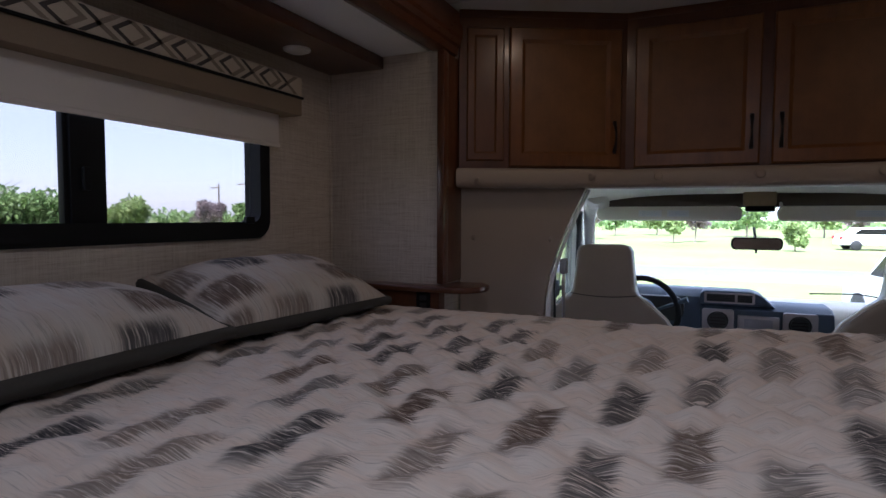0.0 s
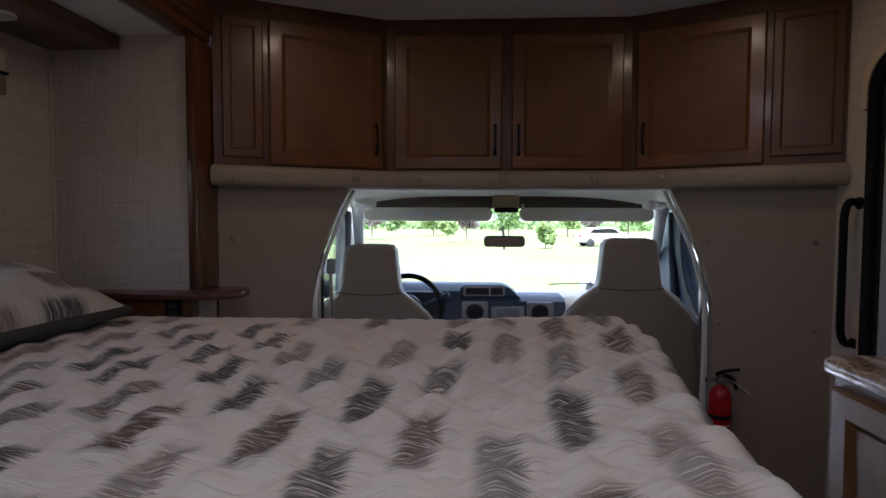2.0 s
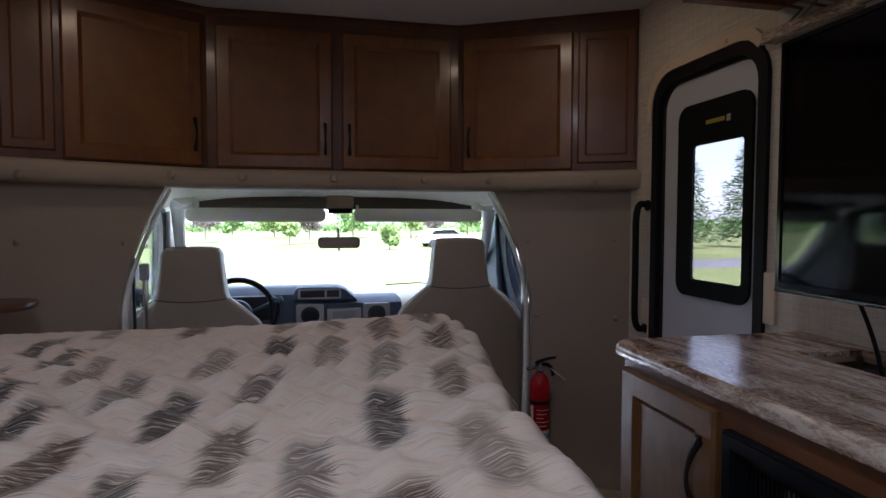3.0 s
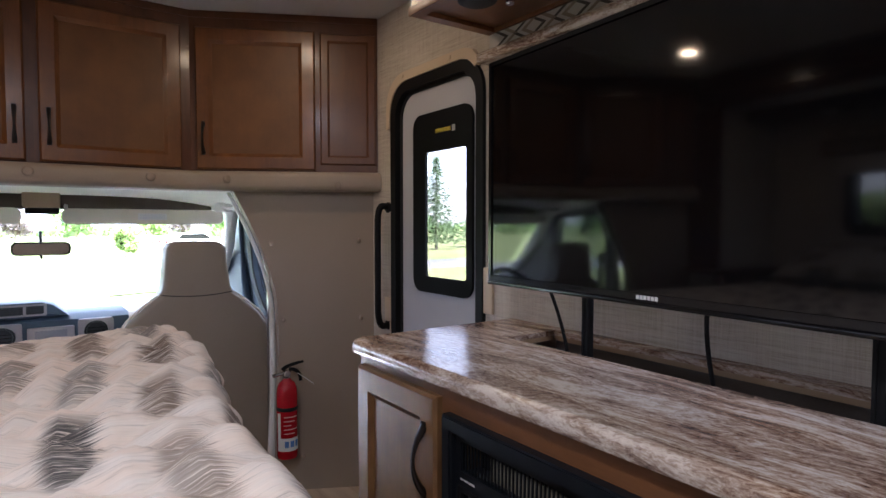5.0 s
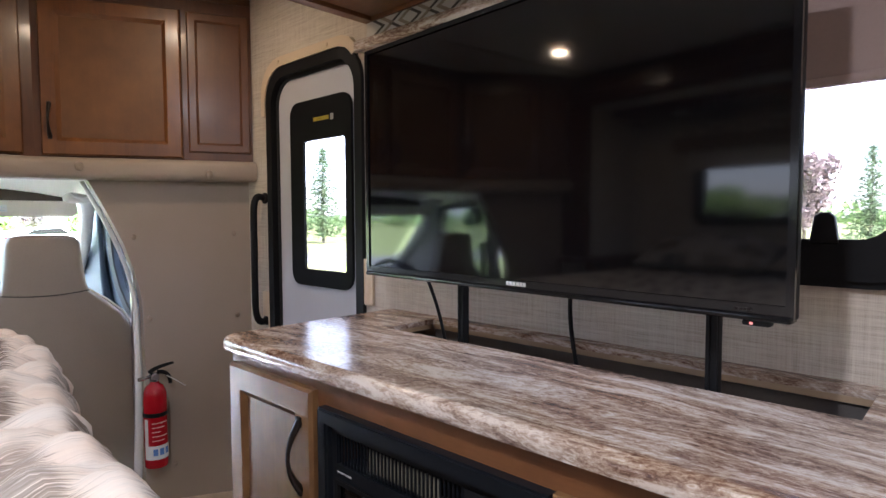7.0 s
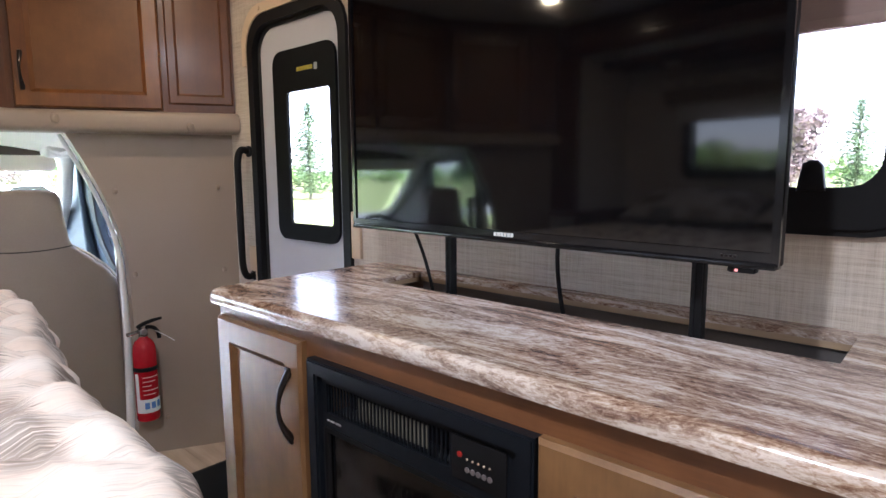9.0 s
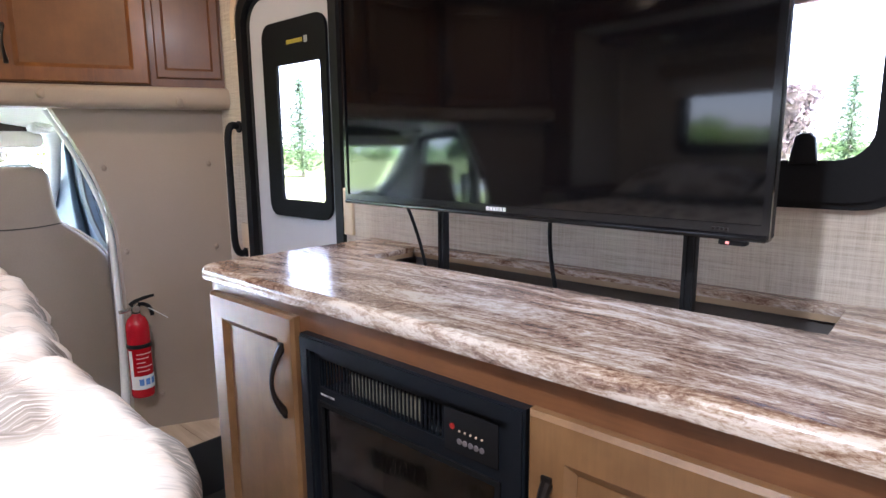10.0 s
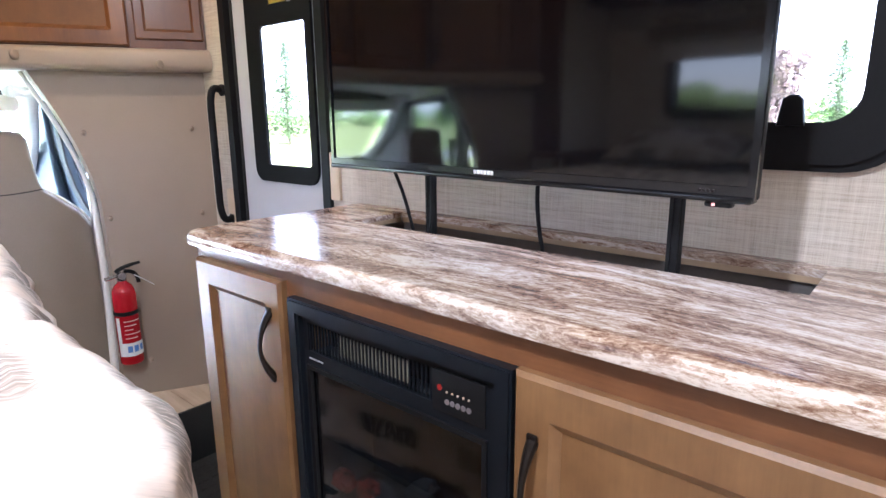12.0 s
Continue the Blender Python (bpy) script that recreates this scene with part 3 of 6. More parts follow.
def panel_door(w, h, stile=0.055, thick=0.02):
    """Frame and sunk panel of a cabinet door: x from 0 to w, z from 0 to h, face at y = 0."""
    fr = bmesh.new()
    outer = [(0, 0), (w, 0), (w, h), (0, h)]
    o2 = [(0.006, 0.006), (w - 0.006, 0.006), (w - 0.006, h - 0.006), (0.006, h - 0.006)]
    i1 = [(stile, stile), (w - stile, stile), (w - stile, h - stile), (stile, h - stile)]
    e = stile + 0.010
    i2 = [(e, e), (w - e, e), (w - e, h - e), (e, h - e)]
    e = stile - 0.004
    i0 = [(e, e), (w - e, e), (w - e, h - e), (e, h - e)]
    rows = [[fr.verts.new((x, y, z)) for x, z in pts] for pts, y in ((outer, thick), (outer, 0.007), (o2, 0.0), (i0, 0.0), (i1, 0.003), (i2, 0.010), (i2, thick))]
    for a, b in zip(rows, rows[1:]):
        for j in range(4):
            fr.faces.new((a[j], a[(j + 1) % 4], b[(j + 1) % 4], b[j]))
    for j in range(4):
        fr.faces.new((rows[-1][j], rows[-1][(j + 1) % 4], rows[0][(j + 1) % 4], rows[0][j]))
    bmesh.ops.recalc_face_normals(fr, faces=fr.faces[:])
    pn = bmesh.new()
    e = stile + 0.002
    box(pn, e, 0.011, e, w - e, thick - 0.002, h - e)
    return fr, pn


def cabinet_unit(p0, p1, z0, z1, leaves, label, red=()):
    """An overhead cabinet between two points of its front line. leaves: (from, to, handle side) along it in metres; red: plain panels."""
    p0, p1 = Vector((*p0, 0)), Vector((*p1, 0))
    d = (p1 - p0)
    length = d.length
    d.normalize()
    m = Matrix.Translation((p0.x, p0.y, 0)) @ Matrix.Rotation(math.atan2(d.y, d.x), 4, 'Z')
    ob = base("overhead_cabinet", (p0.x + p1.x) / 2, (p0.y + p1.y) / 2, z0, label, "cabinet", "cab-over cabinets")
    bm = wall_sheet(bmesh.new(), 'y', 0.0, 0.022, (0, length), (z0, z1), [])
    box(bm, 0, 0.022, z0, length, 0.32, z0 + 0.018)
    box(bm, 0, -0.006, z1 - 0.028, length, 0.0, z1, 0.002)
    bm.transform(m)
    part("face_frame", bm, M_CAB_FACE, ob)
    for a, b in red:
        fr, pn = panel_door(b - a, z1 - z0 - 0.10, 0.035, 0.008)
        for q in (fr, pn):
            q.transform(m @ Matrix.Translation((a, -0.008, z0 + 0.03)))
        part("fixed_panel", fr, M_CAB_RED, ob, "reddish stained fixed panel")
        part("panel_field", pn, M_CAB_RED, ob)
    for a, b, side in leaves:
        fr, pn = panel_door(b - a, 0.568)
        for q in (fr, pn):
            q.transform(m @ Matrix.Translation((a, -0.02, z0 + 0.006)))
        door = part("door", fr, M_CAB, ob, "stained maple recessed-panel cabinet door")
        part("panel", pn, M_CAB_IN, door)
        h = handle_bm(0.115, 0.022, 0.0055)
        h.transform(m @ Matrix.Translation((b - 0.03 if side > 0 else a + 0.03, -0.02, z0 + 0.13)))
        part("handle", h, M_BRONZE, door, "dark bronze arched pull")
    return ob


CZ0, CZ1 = 1.418, CEIL
LX, RX = XC - 0.52, XC + 0.52
cabinet_unit((LX, 2.605), (XC, 2.605), CZ0, CZ1, [(0.036, 0.496, 1)], "stained maple cab-over cabinet with one panelled door")
cabinet_unit((XC, 2.605), (RX, 2.605), CZ0, CZ1, [(0.016, 0.484, -1)], "stained maple cab-over cabinet with one panelled door")
sk = math.hypot(1, 0.525)
cabinet_unit((RX, 2.605), (XR - 0.004, front(XR - 0.004)), CZ0, CZ1, [(0.025, 0.495, -1)], "stained maple corner cabinet, door and fixed side panel", [(0.515, 0.66 * sk - 0.0)])
cabinet_unit((XL + 0.02, front(XL + 0.02)), (LX, 2.605), CZ0, CZ1, [((LX - XL - 0.02) * sk - 0.495, (LX - XL - 0.02) * sk - 0.025, 1)], "stained maple corner cabinet, door and fixed side panel", [(0.03, (LX - XL - 0.02) * sk - 0.515)])

# ---- slide-out trim, shelf, soffit ----
bm = bmesh.new()
prof = [(-0.075, 1.868), (-0.058, 1.862), (-0.030, 1.862), (-0.012, 1.872), (-0.008, 1.90), (0.004, 1.905), (0.004, 1.93), (0.012, 1.94), (0.012, 1.985), (-0.002, 1.992), (-0.002, 2.04), (-0.075, 2.04)]
ends = [[bm.verts.new((XL + 0.03 + u, y, v)) for u, v in prof] for y in (-0.2, 2.262)]
for j in range(len(prof)):
    bm.faces.new((ends[0][j], ends[1][j], ends[1][(j + 1) % len(prof)], ends[0][(j + 1) % len(prof)]))
bm.faces.new(ends[0])
bm.faces.new(ends[1])
bmesh.ops.recalc_face_normals(bm, faces=bm.faces[:])
structure("trim_slide_head", bm, M_DARK_Y, "dark cherry moulded fascia over the slide-out", 30)
bm = box(bmesh.new(), XL - 0.010, 2.125, 0.95, XL + 0.022, 2.172, 1.862, 0.006)
box(bm, XL - 0.004, 2.172, 0.95, XL + 0.012, 2.33, 1.862, 0.003)
structure("trim_slide_jamb", bm, M_DARK, "dark cherry upright trim at the slide-out's edge")
bm = box(bmesh.new(), XS, YS - 0.012, 0.95, XS + 0.008, YS, 1.815, 0.002)
structure("trim_corner", bm, M_LINEN, "thin corner trim in linen texture")

bm = box(bmesh.new(), XS + 0.002, 0.0, 1.815, -1.135, YS - 0.002, 1.863, 0.003)
soffit = thing("soffit_board", bm, M_DARK_Y, "dark cherry soffit board over the slide-out window", "soffit", kind="structure")
lamp = base("puck_light", -1.275, 1.765, 1.815, "white round puck light in the soffit, switched off", "light")
bm = lathe(bmesh.new(), [(0.036, -0.011), (0.047, -0.007), (0.049, 0.0)], (-1.275, 1.765, 1.815), 24)
part("rim", bm, M_WHITE, lamp)
bm = lathe(bmesh.new(), [(0.010, -0.016), (0.028, -0.0145), (0.034, -0.0112)], (-1.275, 1.765, 1.815), 24)
part("lens", bm, M_WHITE, lamp)

# ledge under the slide-out's end wall, with a rounded free end
pts = [(XS + 0.002, 2.05), (-0.80, 2.05)] + [(-0.80 + 0.11 * math.sin(a), 2.16 - 0.11 * math.cos(a)) for a in (0.3, 0.6, 0.9, 1.2, 1.5, 1.8)] + [(-0.70, 2.215), (-0.75, 2.262), (-0.862, 2.262), (-0.862, 2.139), (XS + 0.002, 2.139)]
ledge = base("bedside_ledge", -1.1, 2.1, FLOOR, "dark cherry bedside ledge with a rounded end", "shelf")
part("top", plate(bmesh.new(), pts, 'z', 0.925, 0.949, 0.006), M_DARK_Y, ledge)
part("apron", box(bmesh.new(), XS + 0.002, 2.085, FLOOR, -0.86, 2.138, 0.925), M_DARK_Y, ledge)
ol = base("wall_outlet", -0.925, 2.084, 0.885, "black wall outlet in the ledge's apron", "outlet")
part("plate", box(bmesh.new(), -0.955, 2.077, 0.85, -0.895, 2.085, 0.92, 0.003), M_BLACK, ol)
for z in (0.869, 0.9):
    part("socket", box(bmesh.new(), -0.94, 2.0755, z - 0.01, -0.91, 2.078, z + 0.01, 0.001), M_RUBBER, ol)


# ---- windows ----
def window(name, x, s, y0, y1, z0, z1, label, mull=None, tint=M_GLASS, rad=0.07, w=0.055):
    """s: +1 when the room lies at larger x. Outer frame y0..y1, z0..z1."""
    ob = base(name, x, (y0 + y1) / 2, z0, label, "window", kind="structure")
    bm = ring(bmesh.new(), rounded(y0, z0, y1, z1, rad), rounded(y0 + w, z0 + w, y1 - w, z1 - w, rad * 0.5), 'x', x - s * 0.055, x + s * 0.014)
    ring(bm, rounded(y0 + 0.012, z0 + 0.012, y1 - 0.012, z1 - 0.012, rad), rounded(y0 + w + 0.004, z0 + w + 0.004, y1 - w - 0.004, z1 - w - 0.004, rad * 0.5), 'x', x + s * 0.014, x + s * 0.022)
    part("window_frame", bm, M_BLACK, ob)
    if mull:
        bm = box(bmesh.new(), x - 0.03, mull[0], z0 + w * 0.6, x + 0.014, mull[1], z1 - w * 0.6, 0.004)
        box(bm, x - 0.02, mull[0] - 0.012, z0 + w * 0.6, x + 0.004, mull[0], z1 - w * 0.6, 0.002)
        part("mullion", bm, M_BLACK, ob)
    cells = [(y0 + w * 0.7, y1 - w * 0.7)] if not mull else [(y0 + w * 0.7, mull[0]), (mull[1], y1 - w * 0.7)]
    for a, b in cells:
        p = part("pane", box(bmesh.new(), x - s * 0.03, a, z0 + w * 0.7, x - s * 0.026, b, z1 - w * 0.7), tint, ob, "clear glass", 0)
        p.visible_shadow = False
    return ob


w1 = window("window_1", XS, 1, 0.37, 1.742, 1.137, 1.67, "black-framed slide-out window with two panes", (1.008, 1.105))
w2 = window("window_2", XR, -1, 0.105, 1.25, 1.07, 1.74, "black-framed window with rounded corners behind the television", None, M_GLASS, 0.10, 0.078)
part("latch", plate(bmesh.new(), [(0.262, 1.146), (0.305, 1.146), (0.298, 1.192), (0.288, 1.198), (0.276, 1.198), (0.268, 1.19)], 'x', XR - 0.03, XR - 0.012, 0.003), M_BLACK, w2)
p = part("latch", box(bmesh.new(), XS + 0.02, 1.60, 1.19, XS + 0.035, 1.64, 1.215, 0.003), M_BLACK, w1)
part("latch", box(bmesh.new(), XS + 0.02, 1.03, 1.28, XS + 0.034, 1.05, 1.34, 0.003), M_BLACK, w1)

# roller blind and valance over the slide-out window
rb = base("roller_blind", XS + 0.035, 1.1, 1.47, "ivory roller blind drawn a third of the way down", "blind")
part("cloth", box(bmesh.new(), XS + 0.034, 0.30, 1.482, XS + 0.036, 1.768, 1.70), M_BLIND, rb)
part("bottom_bar", box(bmesh.new(), XS + 0.029, 0.298, 1.468, XS + 0.041, 1.772, 1.484, 0.004), M_BLIND, rb)


def zigzag_print(x, s, y0, y1, z0, z1, parent, mats, pitch=0.062):
    """Printed lattice of bent strokes on a cloth face at x, proud by a hair."""
    mid, hh = (z0 + z1) / 2, (z1 - z0)
    for kind, (dx, wd) in enumerate(((0.0, pitch * 0.22), (0.5, pitch * 0.26))):
        bm = bmesh.new()
        y, i = y0 + 0.004, 0
        while y < y1 - pitch:
            yy = y + dx * pitch
            for a, b in (((yy, z0), (yy + pitch * 0.55, mid)), ((yy + pitch * 0.55, mid), (yy, z1))) if (i + kind) % 2 == 0 else (((yy + pitch * 0.55, z0), (yy, mid)), ((yy, mid), (yy + pitch * 0.55, z1))):
                if max(a[0], b[0]) + wd > y1:
                    continue
                quad(bm, (x, a[0], a[1]), (x, a[0] + wd, a[1]), (x, b[0] + wd, b[1]), (x, b[0], b[1]))
            y += pitch
            i += 1
        tagged(part("printed_stroke", bm, mats[kind], parent, "", 0), kind="stuff")


vl = base("window_valance", -1.33, 1.0, 1.6, "cream valance with charcoal lattice print and khaki band", "valance")
part("cloth_front", box(bmesh.new(), XS + 0.002, 0.25, 1.652, -1.30, 1.825, 1.727, 0.006), M_VAL, vl)
part("piping", tube(bmesh.new(), [(-1.298, 0.25, 1.652), (-1.298, 1.825, 1.652)], 0.005, 8), M_BLACK, vl, "black piping")
part("band", box(bmesh.new(), XS + 0.002, 0.25, 1.588, -1.302, 1.825, 1.650, 0.004), M_BAND, vl, "khaki cloth band")
zigzag_print(-1.2985, 1, 0.27, 1.82, 1.660, 1.722, vl, (M_ZIG, M_ZIG2), 0.088)

# night shade, valance and marble strip over the other window
sh = base("night_shade", XR - 0.04, 0.5, 1.41, "mauve-brown pleated night shade half drawn", "blind")
part("cloth", box(bmesh.new(), XR - 0.042, 0.02, 1.42, XR - 0.038, 1.22, 1.715), M_SHADE, sh)
part("bottom_bar", box(bmesh.new(), XR - 0.048, 0.018, 1.405, XR - 0.032, 1.222, 1.422, 0.004), M_SHADE, sh)
v2 = base("window_valance", XR - 0.02, 0.5, 1.705, "grey lattice-print valance on a marbled strip under the overhead cabinet", "valance")
part("cloth_front", box(bmesh.new(), XR - 0.03, -0.6, 1.738, XR - 0.002, 1.495, 1.788, 0.003), M_VALG, v2)
zigzag_print(XR - 0.0312, -1, -0.55, 1.49, 1.741, 1.786, v2, (M_ZIG, M_ZIG2), 0.078)
part("marbled_strip", box(bmesh.new(), XR - 0.052, -0.6, 1.706, XR - 0.002, 1.533, 1.737, 0.005), M_MARBLE, v2, "white marbled laminate strip")

# ---- entry door ----
dr = base("door_1", XR, 1.855, -0.22, "pale grey entry door with black frame and a window, closed", "door", kind="structure")
bm = ring(bmesh.new(), rounded(1.545, -0.25, 2.132, 1.755, 0.12), rounded(1.582, -0.21, 2.095, 1.718, 0.10), 'x', XR - 0.014, XR + 0.05)
part("door_frame", bm, M_BLACK, dr)
bm = ring(bmesh.new(), rounded(1.580, -0.20, 2.098, 1.72, 0.095), rounded(1.594, -0.19, 2.084, 1.706, 0.09), 'x', XR + 0.01, XR + 0.02)
part("door_seal", bm, M_RUBBER, dr)
slab = part("door_slab", wall_sheet(bmesh.new(), 'x', XR + 0.016, XR + 0.045, (1.58, 2.13), (-0.22, 1.735), [(1.64, 0.965, 1.965, 1.59)]), M_DOOR, dr, "", 0)
bm = ring(bmesh.new(), rounded(1.622, 0.945, 1.99, 1.612, 0.05), rounded(1.655, 1.005, 1.905, 1.468, 0.012), 'x', XR + 0.004, XR + 0.0145)
wf = part("window_frame", bm, M_SURROUND, dr, "charcoal plastic window surround")
pn = part("pane", box(bmesh.new(), XR + 0.007, 1.65, 1.0, XR + 0.011, 1.91, 1.475), M_GLASS, dr, "", 0)
pn.visible_shadow = False
bm = bmesh.new()
for i in range(11):
    box(bm, XR + 0.0025, 1.745 + i * 0.0085, 1.532, XR + 0.0045, 1.751 + i * 0.0085, 1.546)
part("printed_line", bm, M_YELLOW, wf, "yellow lettering too small to read")
part("printed_mark", box(bmesh.new(), XR + 0.0025, 1.718, 1.528, XR + 0.0045, 1.735, 1.549), M_GREYINK, wf)
# cream cap over the frame's head and shoulder
outer = [(2.16, 1.585), (2.16, 1.65)] + [(2.16 - 0.13 + 0.13 * math.cos(radians(a)), 1.660 + 0.13 * math.sin(radians(a))) for a in range(10, 91, 16)] + [(1.68, 1.790), (1.64, 1.788), (1.60, 1.775), (1.575, 1.752), (1.56, 1.73)]
inner = [(2.134, 1.585), (2.134, 1.64)] + [(2.134 - 0.12 + 0.12 * math.cos(radians(a)), 1.636 + 0.12 * math.sin(radians(a))) for a in range(10, 91, 16)] + [(1.68, 1.757), (1.66, 1.756), (1.62, 1.745), (1.60, 1.73), (1.585, 1.715)]


def open_strip(bm, outer, inner, a, b):
    """A curved strip across x between two open outlines."""
    rows = [[bm.verts.new((x, u, v)) for u, v in pts] for pts, x in ((outer, b), (outer, a), (inner, a), (inner, b))]
    for r0, r1 in zip(rows, rows[1:]):
        for i in range(len(outer) - 1):
            bm.faces.new((r0[i], r0[i + 1], r1[i + 1], r1[i]))
    for i in (0, -1):
        bm.faces.new([r[i] for r in rows])
    bmesh.ops.recalc_face_normals(bm, faces=bm.faces[:])
    return bm


cap = thing("door_head_cap", open_strip(bmesh.new(), outer, inner, XR - 0.018, XR - 0.001), M_CREAM, "cream plastic cap around the head of the entry door", "door trim", kind="structure")
for y, z in ((2.03, 1.773), (1.72, 1.773)):
    p = lathe(bmesh.new(), [(0.008, 0), (0.008, 0.002), (0.004, 0.004)], (0, 0, 0), 12)
    p.transform(Matrix.Translation((XR - 0.018, y, z)) @ Matrix.Rotation(radians(-90), 4, 'Y'))
    part("screw_cap", p, M_CREAM, cap)
bm = box(bmesh.new(), XR - 0.008, 2.134, -0.1, XR, 2.155, 0.90, 0.003)
box(bm, XR - 0.012, 2.134, 0.80, XR, 2.19, 0.90, 0.004)
thing("door_side_strip", bm, M_CREAM, "cream plastic strip beside the entry door", "door trim", kind="structure")
bm = box(bmesh.new(), XR - 0.012, 1.50, 0.91, XR, 1.544, 1.06, 0.003)
thing("door_side_strip", bm, M_CREAM, "cream plastic strip beside the entry door", "door trim", kind="structure")

gh = base("grab_handle", XR, 2.172, 0.765, "black tubular grab handle beside the entry door", "handle")
bm = tube(bmesh.new(), [(XR - 0.002, 2.172, 1.27)] + bez((XR - 0.02, 2.172, 1.275), (XR - 0.052, 2.172, 1.285), (XR - 0.052, 2.172, 1.20), 7) + bez((XR - 0.052, 2.172, 0.86), (XR - 0.052, 2.172, 0.775), (XR - 0.02, 2.172, 0.78), 7) + [(XR - 0.002, 2.172, 0.785)], 0.0135, 12)
part("bar", bm, M_BLACK, gh)
for z in (1.27, 0.785):
    p = lathe(bmesh.new(), [(0.022, 0), (0.022, 0.006), (0.016, 0.01)], (0, 0, 0), 16)
    p.transform(Matrix.Translation((XR, 2.172, z)) @ Matrix.Rotation(radians(-90), 4, 'Y'))
    part("flange", p, M_BLACK, gh)

# ---- overhead cabinet on the door side ----
oc = base("overhead_cabinet", 1.31, 0.45, 1.788, "stained maple overhead cabinet with a sunk underside", "cabinet")
bm = ring(bmesh.new(), [(1.15, -0.6), (XR - 0.002, -0.6), (XR - 0.002, 1.50), (1.15, 1.50)], [(1.185, -0.565), (1.435, -0.565), (1.435, 1.465), (1.185, 1.465)], 'z', 1.788, 1.81)
box(bm, 1.18, -0.57, 1.801, 1.44, 1.47, 1.81)
part("underside", bm, M_CAB_Y, oc)
bm = box(bmesh.new(), 1.155, -0.6, 1.81, XR - 0.002, 1.497, CEIL - 0.002)
part("carcass", bm, M_CAB, oc)
bm = box(bmesh.new(), 1.148, -0.6, 1.786, 1.156, 1.504, 1.812, 0.003)
part("edge_bead", bm, M_CAB_Y, oc)
sp = base("ceiling_speaker", 1.23, 1.31, 1.80, "small black speaker under the overhead cabinet", "speaker")
part("housing", lathe(bmesh.new(), [(0.040, -0.020), (0.052, -0.014), (0.055, 0.0)], (1.235, 1.30, 1.80), 22), M_BLACK, sp)
part("grille", lathe(bmesh.new(), [(0.006, -0.024), (0.03, -0.0225), (0.038, -0.0195)], (1.235, 1.30, 1.80), 22), M_RUBBER, sp)
bt = thing("push_button", lathe(bmesh.new(), [(0.009, -0.02), (0.012, -0.016), (0.012, -0.004), (0.018, 0.0)], (1.31, 1.255, 1.80), 18), M_CHROME, "round chrome push button under the overhead cabinet", "button")

# ---- media chest: base cabinets, worktop, fireplace ----
CX = 0.935   # face frame
cb = base("base_cabinet", 1.2, 0.4, FLOOR, "toffee maple chest with face frame, one end showing", "cabinet")
bm = wall_sheet(bmesh.new(), 'x', CX, CX + 0.02, (-0.6, 1.392), (FLOOR, 0.875), [(0.505, 0.33, 0.99, 0.805)])
part("face_frame", bm, M_BASE_Y, cb, "", 0)
part("end_panel", box(bmesh.new(), CX + 0.02, 1.372, FLOOR, XR - 0.002, 1.390, 0.875), M_BASE, cb)
part("rear_end", box(bmesh.new(), CX + 0.02, -0.6, FLOOR, XR - 0.002, -0.58, 0.875), M_BASE, cb)


def base_door(y0, y1, z0, z1, hy, hz, pull, stile):
    fr, pn = panel_door(y1 - y0, z1 - z0, stile)
    m = Matrix.Translation((CX - 0.02, y1, z0)) @ Matrix.Rotation(radians(-90), 4, 'Z')
    fr.transform(m)
    pn.transform(m)
    d = part("door", fr, M_BASE, cb, "toffee maple recessed-panel door")
    part("panel", pn, M_BASE, d)
    h = handle_bm(pull, 0.03, 0.0062)
    h.transform(Matrix.Translation((CX - 0.02, hy, hz)) @ Matrix.Rotation(radians(-90), 4, 'Z'))
    part("handle", h, M_BRONZE, d, "dark bronze arched pull")


base_door(1.036, 1.374, 0.10, 0.852, 1.074, 0.712, 0.14, 0.058)
base_door(0.022, 0.483, 0.10, 0.828, 0.449, 0.664, 0.14, 0.062)
base_door(-0.46, 0.005, 0.10, 0.828, -0.42, 0.664, 0.14, 0.062)

# worktop with the television lift's slot
wt = base("worktop", 1.2, 0.4, 0.875, "cream and brown drift-pattern laminate worktop with a slot", "worktop")
HX0, HX1, HY0, HY1 = 1.25, 1.422, 0.197, 1.195
FX = 0.912


def top_outline():
    pts = []
    for a in range(0, 91, 10):
        pts.append((FX + 0.05 - 0.05 * math.cos(radians(a)), 1.385 + 0.05 * math.sin(radians(a))))
    return pts


bm = bmesh.new()
edge_prof = [(0.010, 0.8755), (0.002, 0.879), (0.0, 0.888), (0.002, 0.899), (0.008, 0.907), (0.018, 0.910)]
path = [((FX, -0.6), (1, 0)), ((FX, 0.0), (1, 0)), ((FX, 0.7), (1, 0)), ((FX, 1.385), (1, 0))]
for a in (15, 30, 45, 60, 75, 90):
    path.append(((FX + 0.05 - 0.05 * math.cos(radians(a)), 1.385 + 0.05 * math.sin(radians(a))), (math.cos(radians(a)), -math.sin(radians(a)))))
path.append(((XR - 0.002, 1.435), (0, -1)))
rows = [[bm.verts.new((p[0] + n[0] * d, p[1] + n[1] * d, z)) for d, z in edge_prof] for p, n in path]
for a, b in zip(rows, rows[1:]):
    for j in range(len(edge_prof) - 1):
        bm.faces.new((a[j], b[j], b[j + 1], a[j + 1]))
tops = [r[-1].co.copy() for r in rows]
bmesh.ops.recalc_face_normals(bm, faces=bm.faces[:])
if bm.faces[0].normal.x > 0:
    bmesh.ops.reverse_faces(bm, faces=bm.faces[:])
zt = 0.910
fr = [bm.verts.new((v.x, v.y, zt)) for v in tops]
slot = rounded(HX0, HY0, HX1, HY1, 0.012, 3)


def strip(pts):
    bm.faces.new([bm.verts.new((x, y, zt)) for x, y in pts])


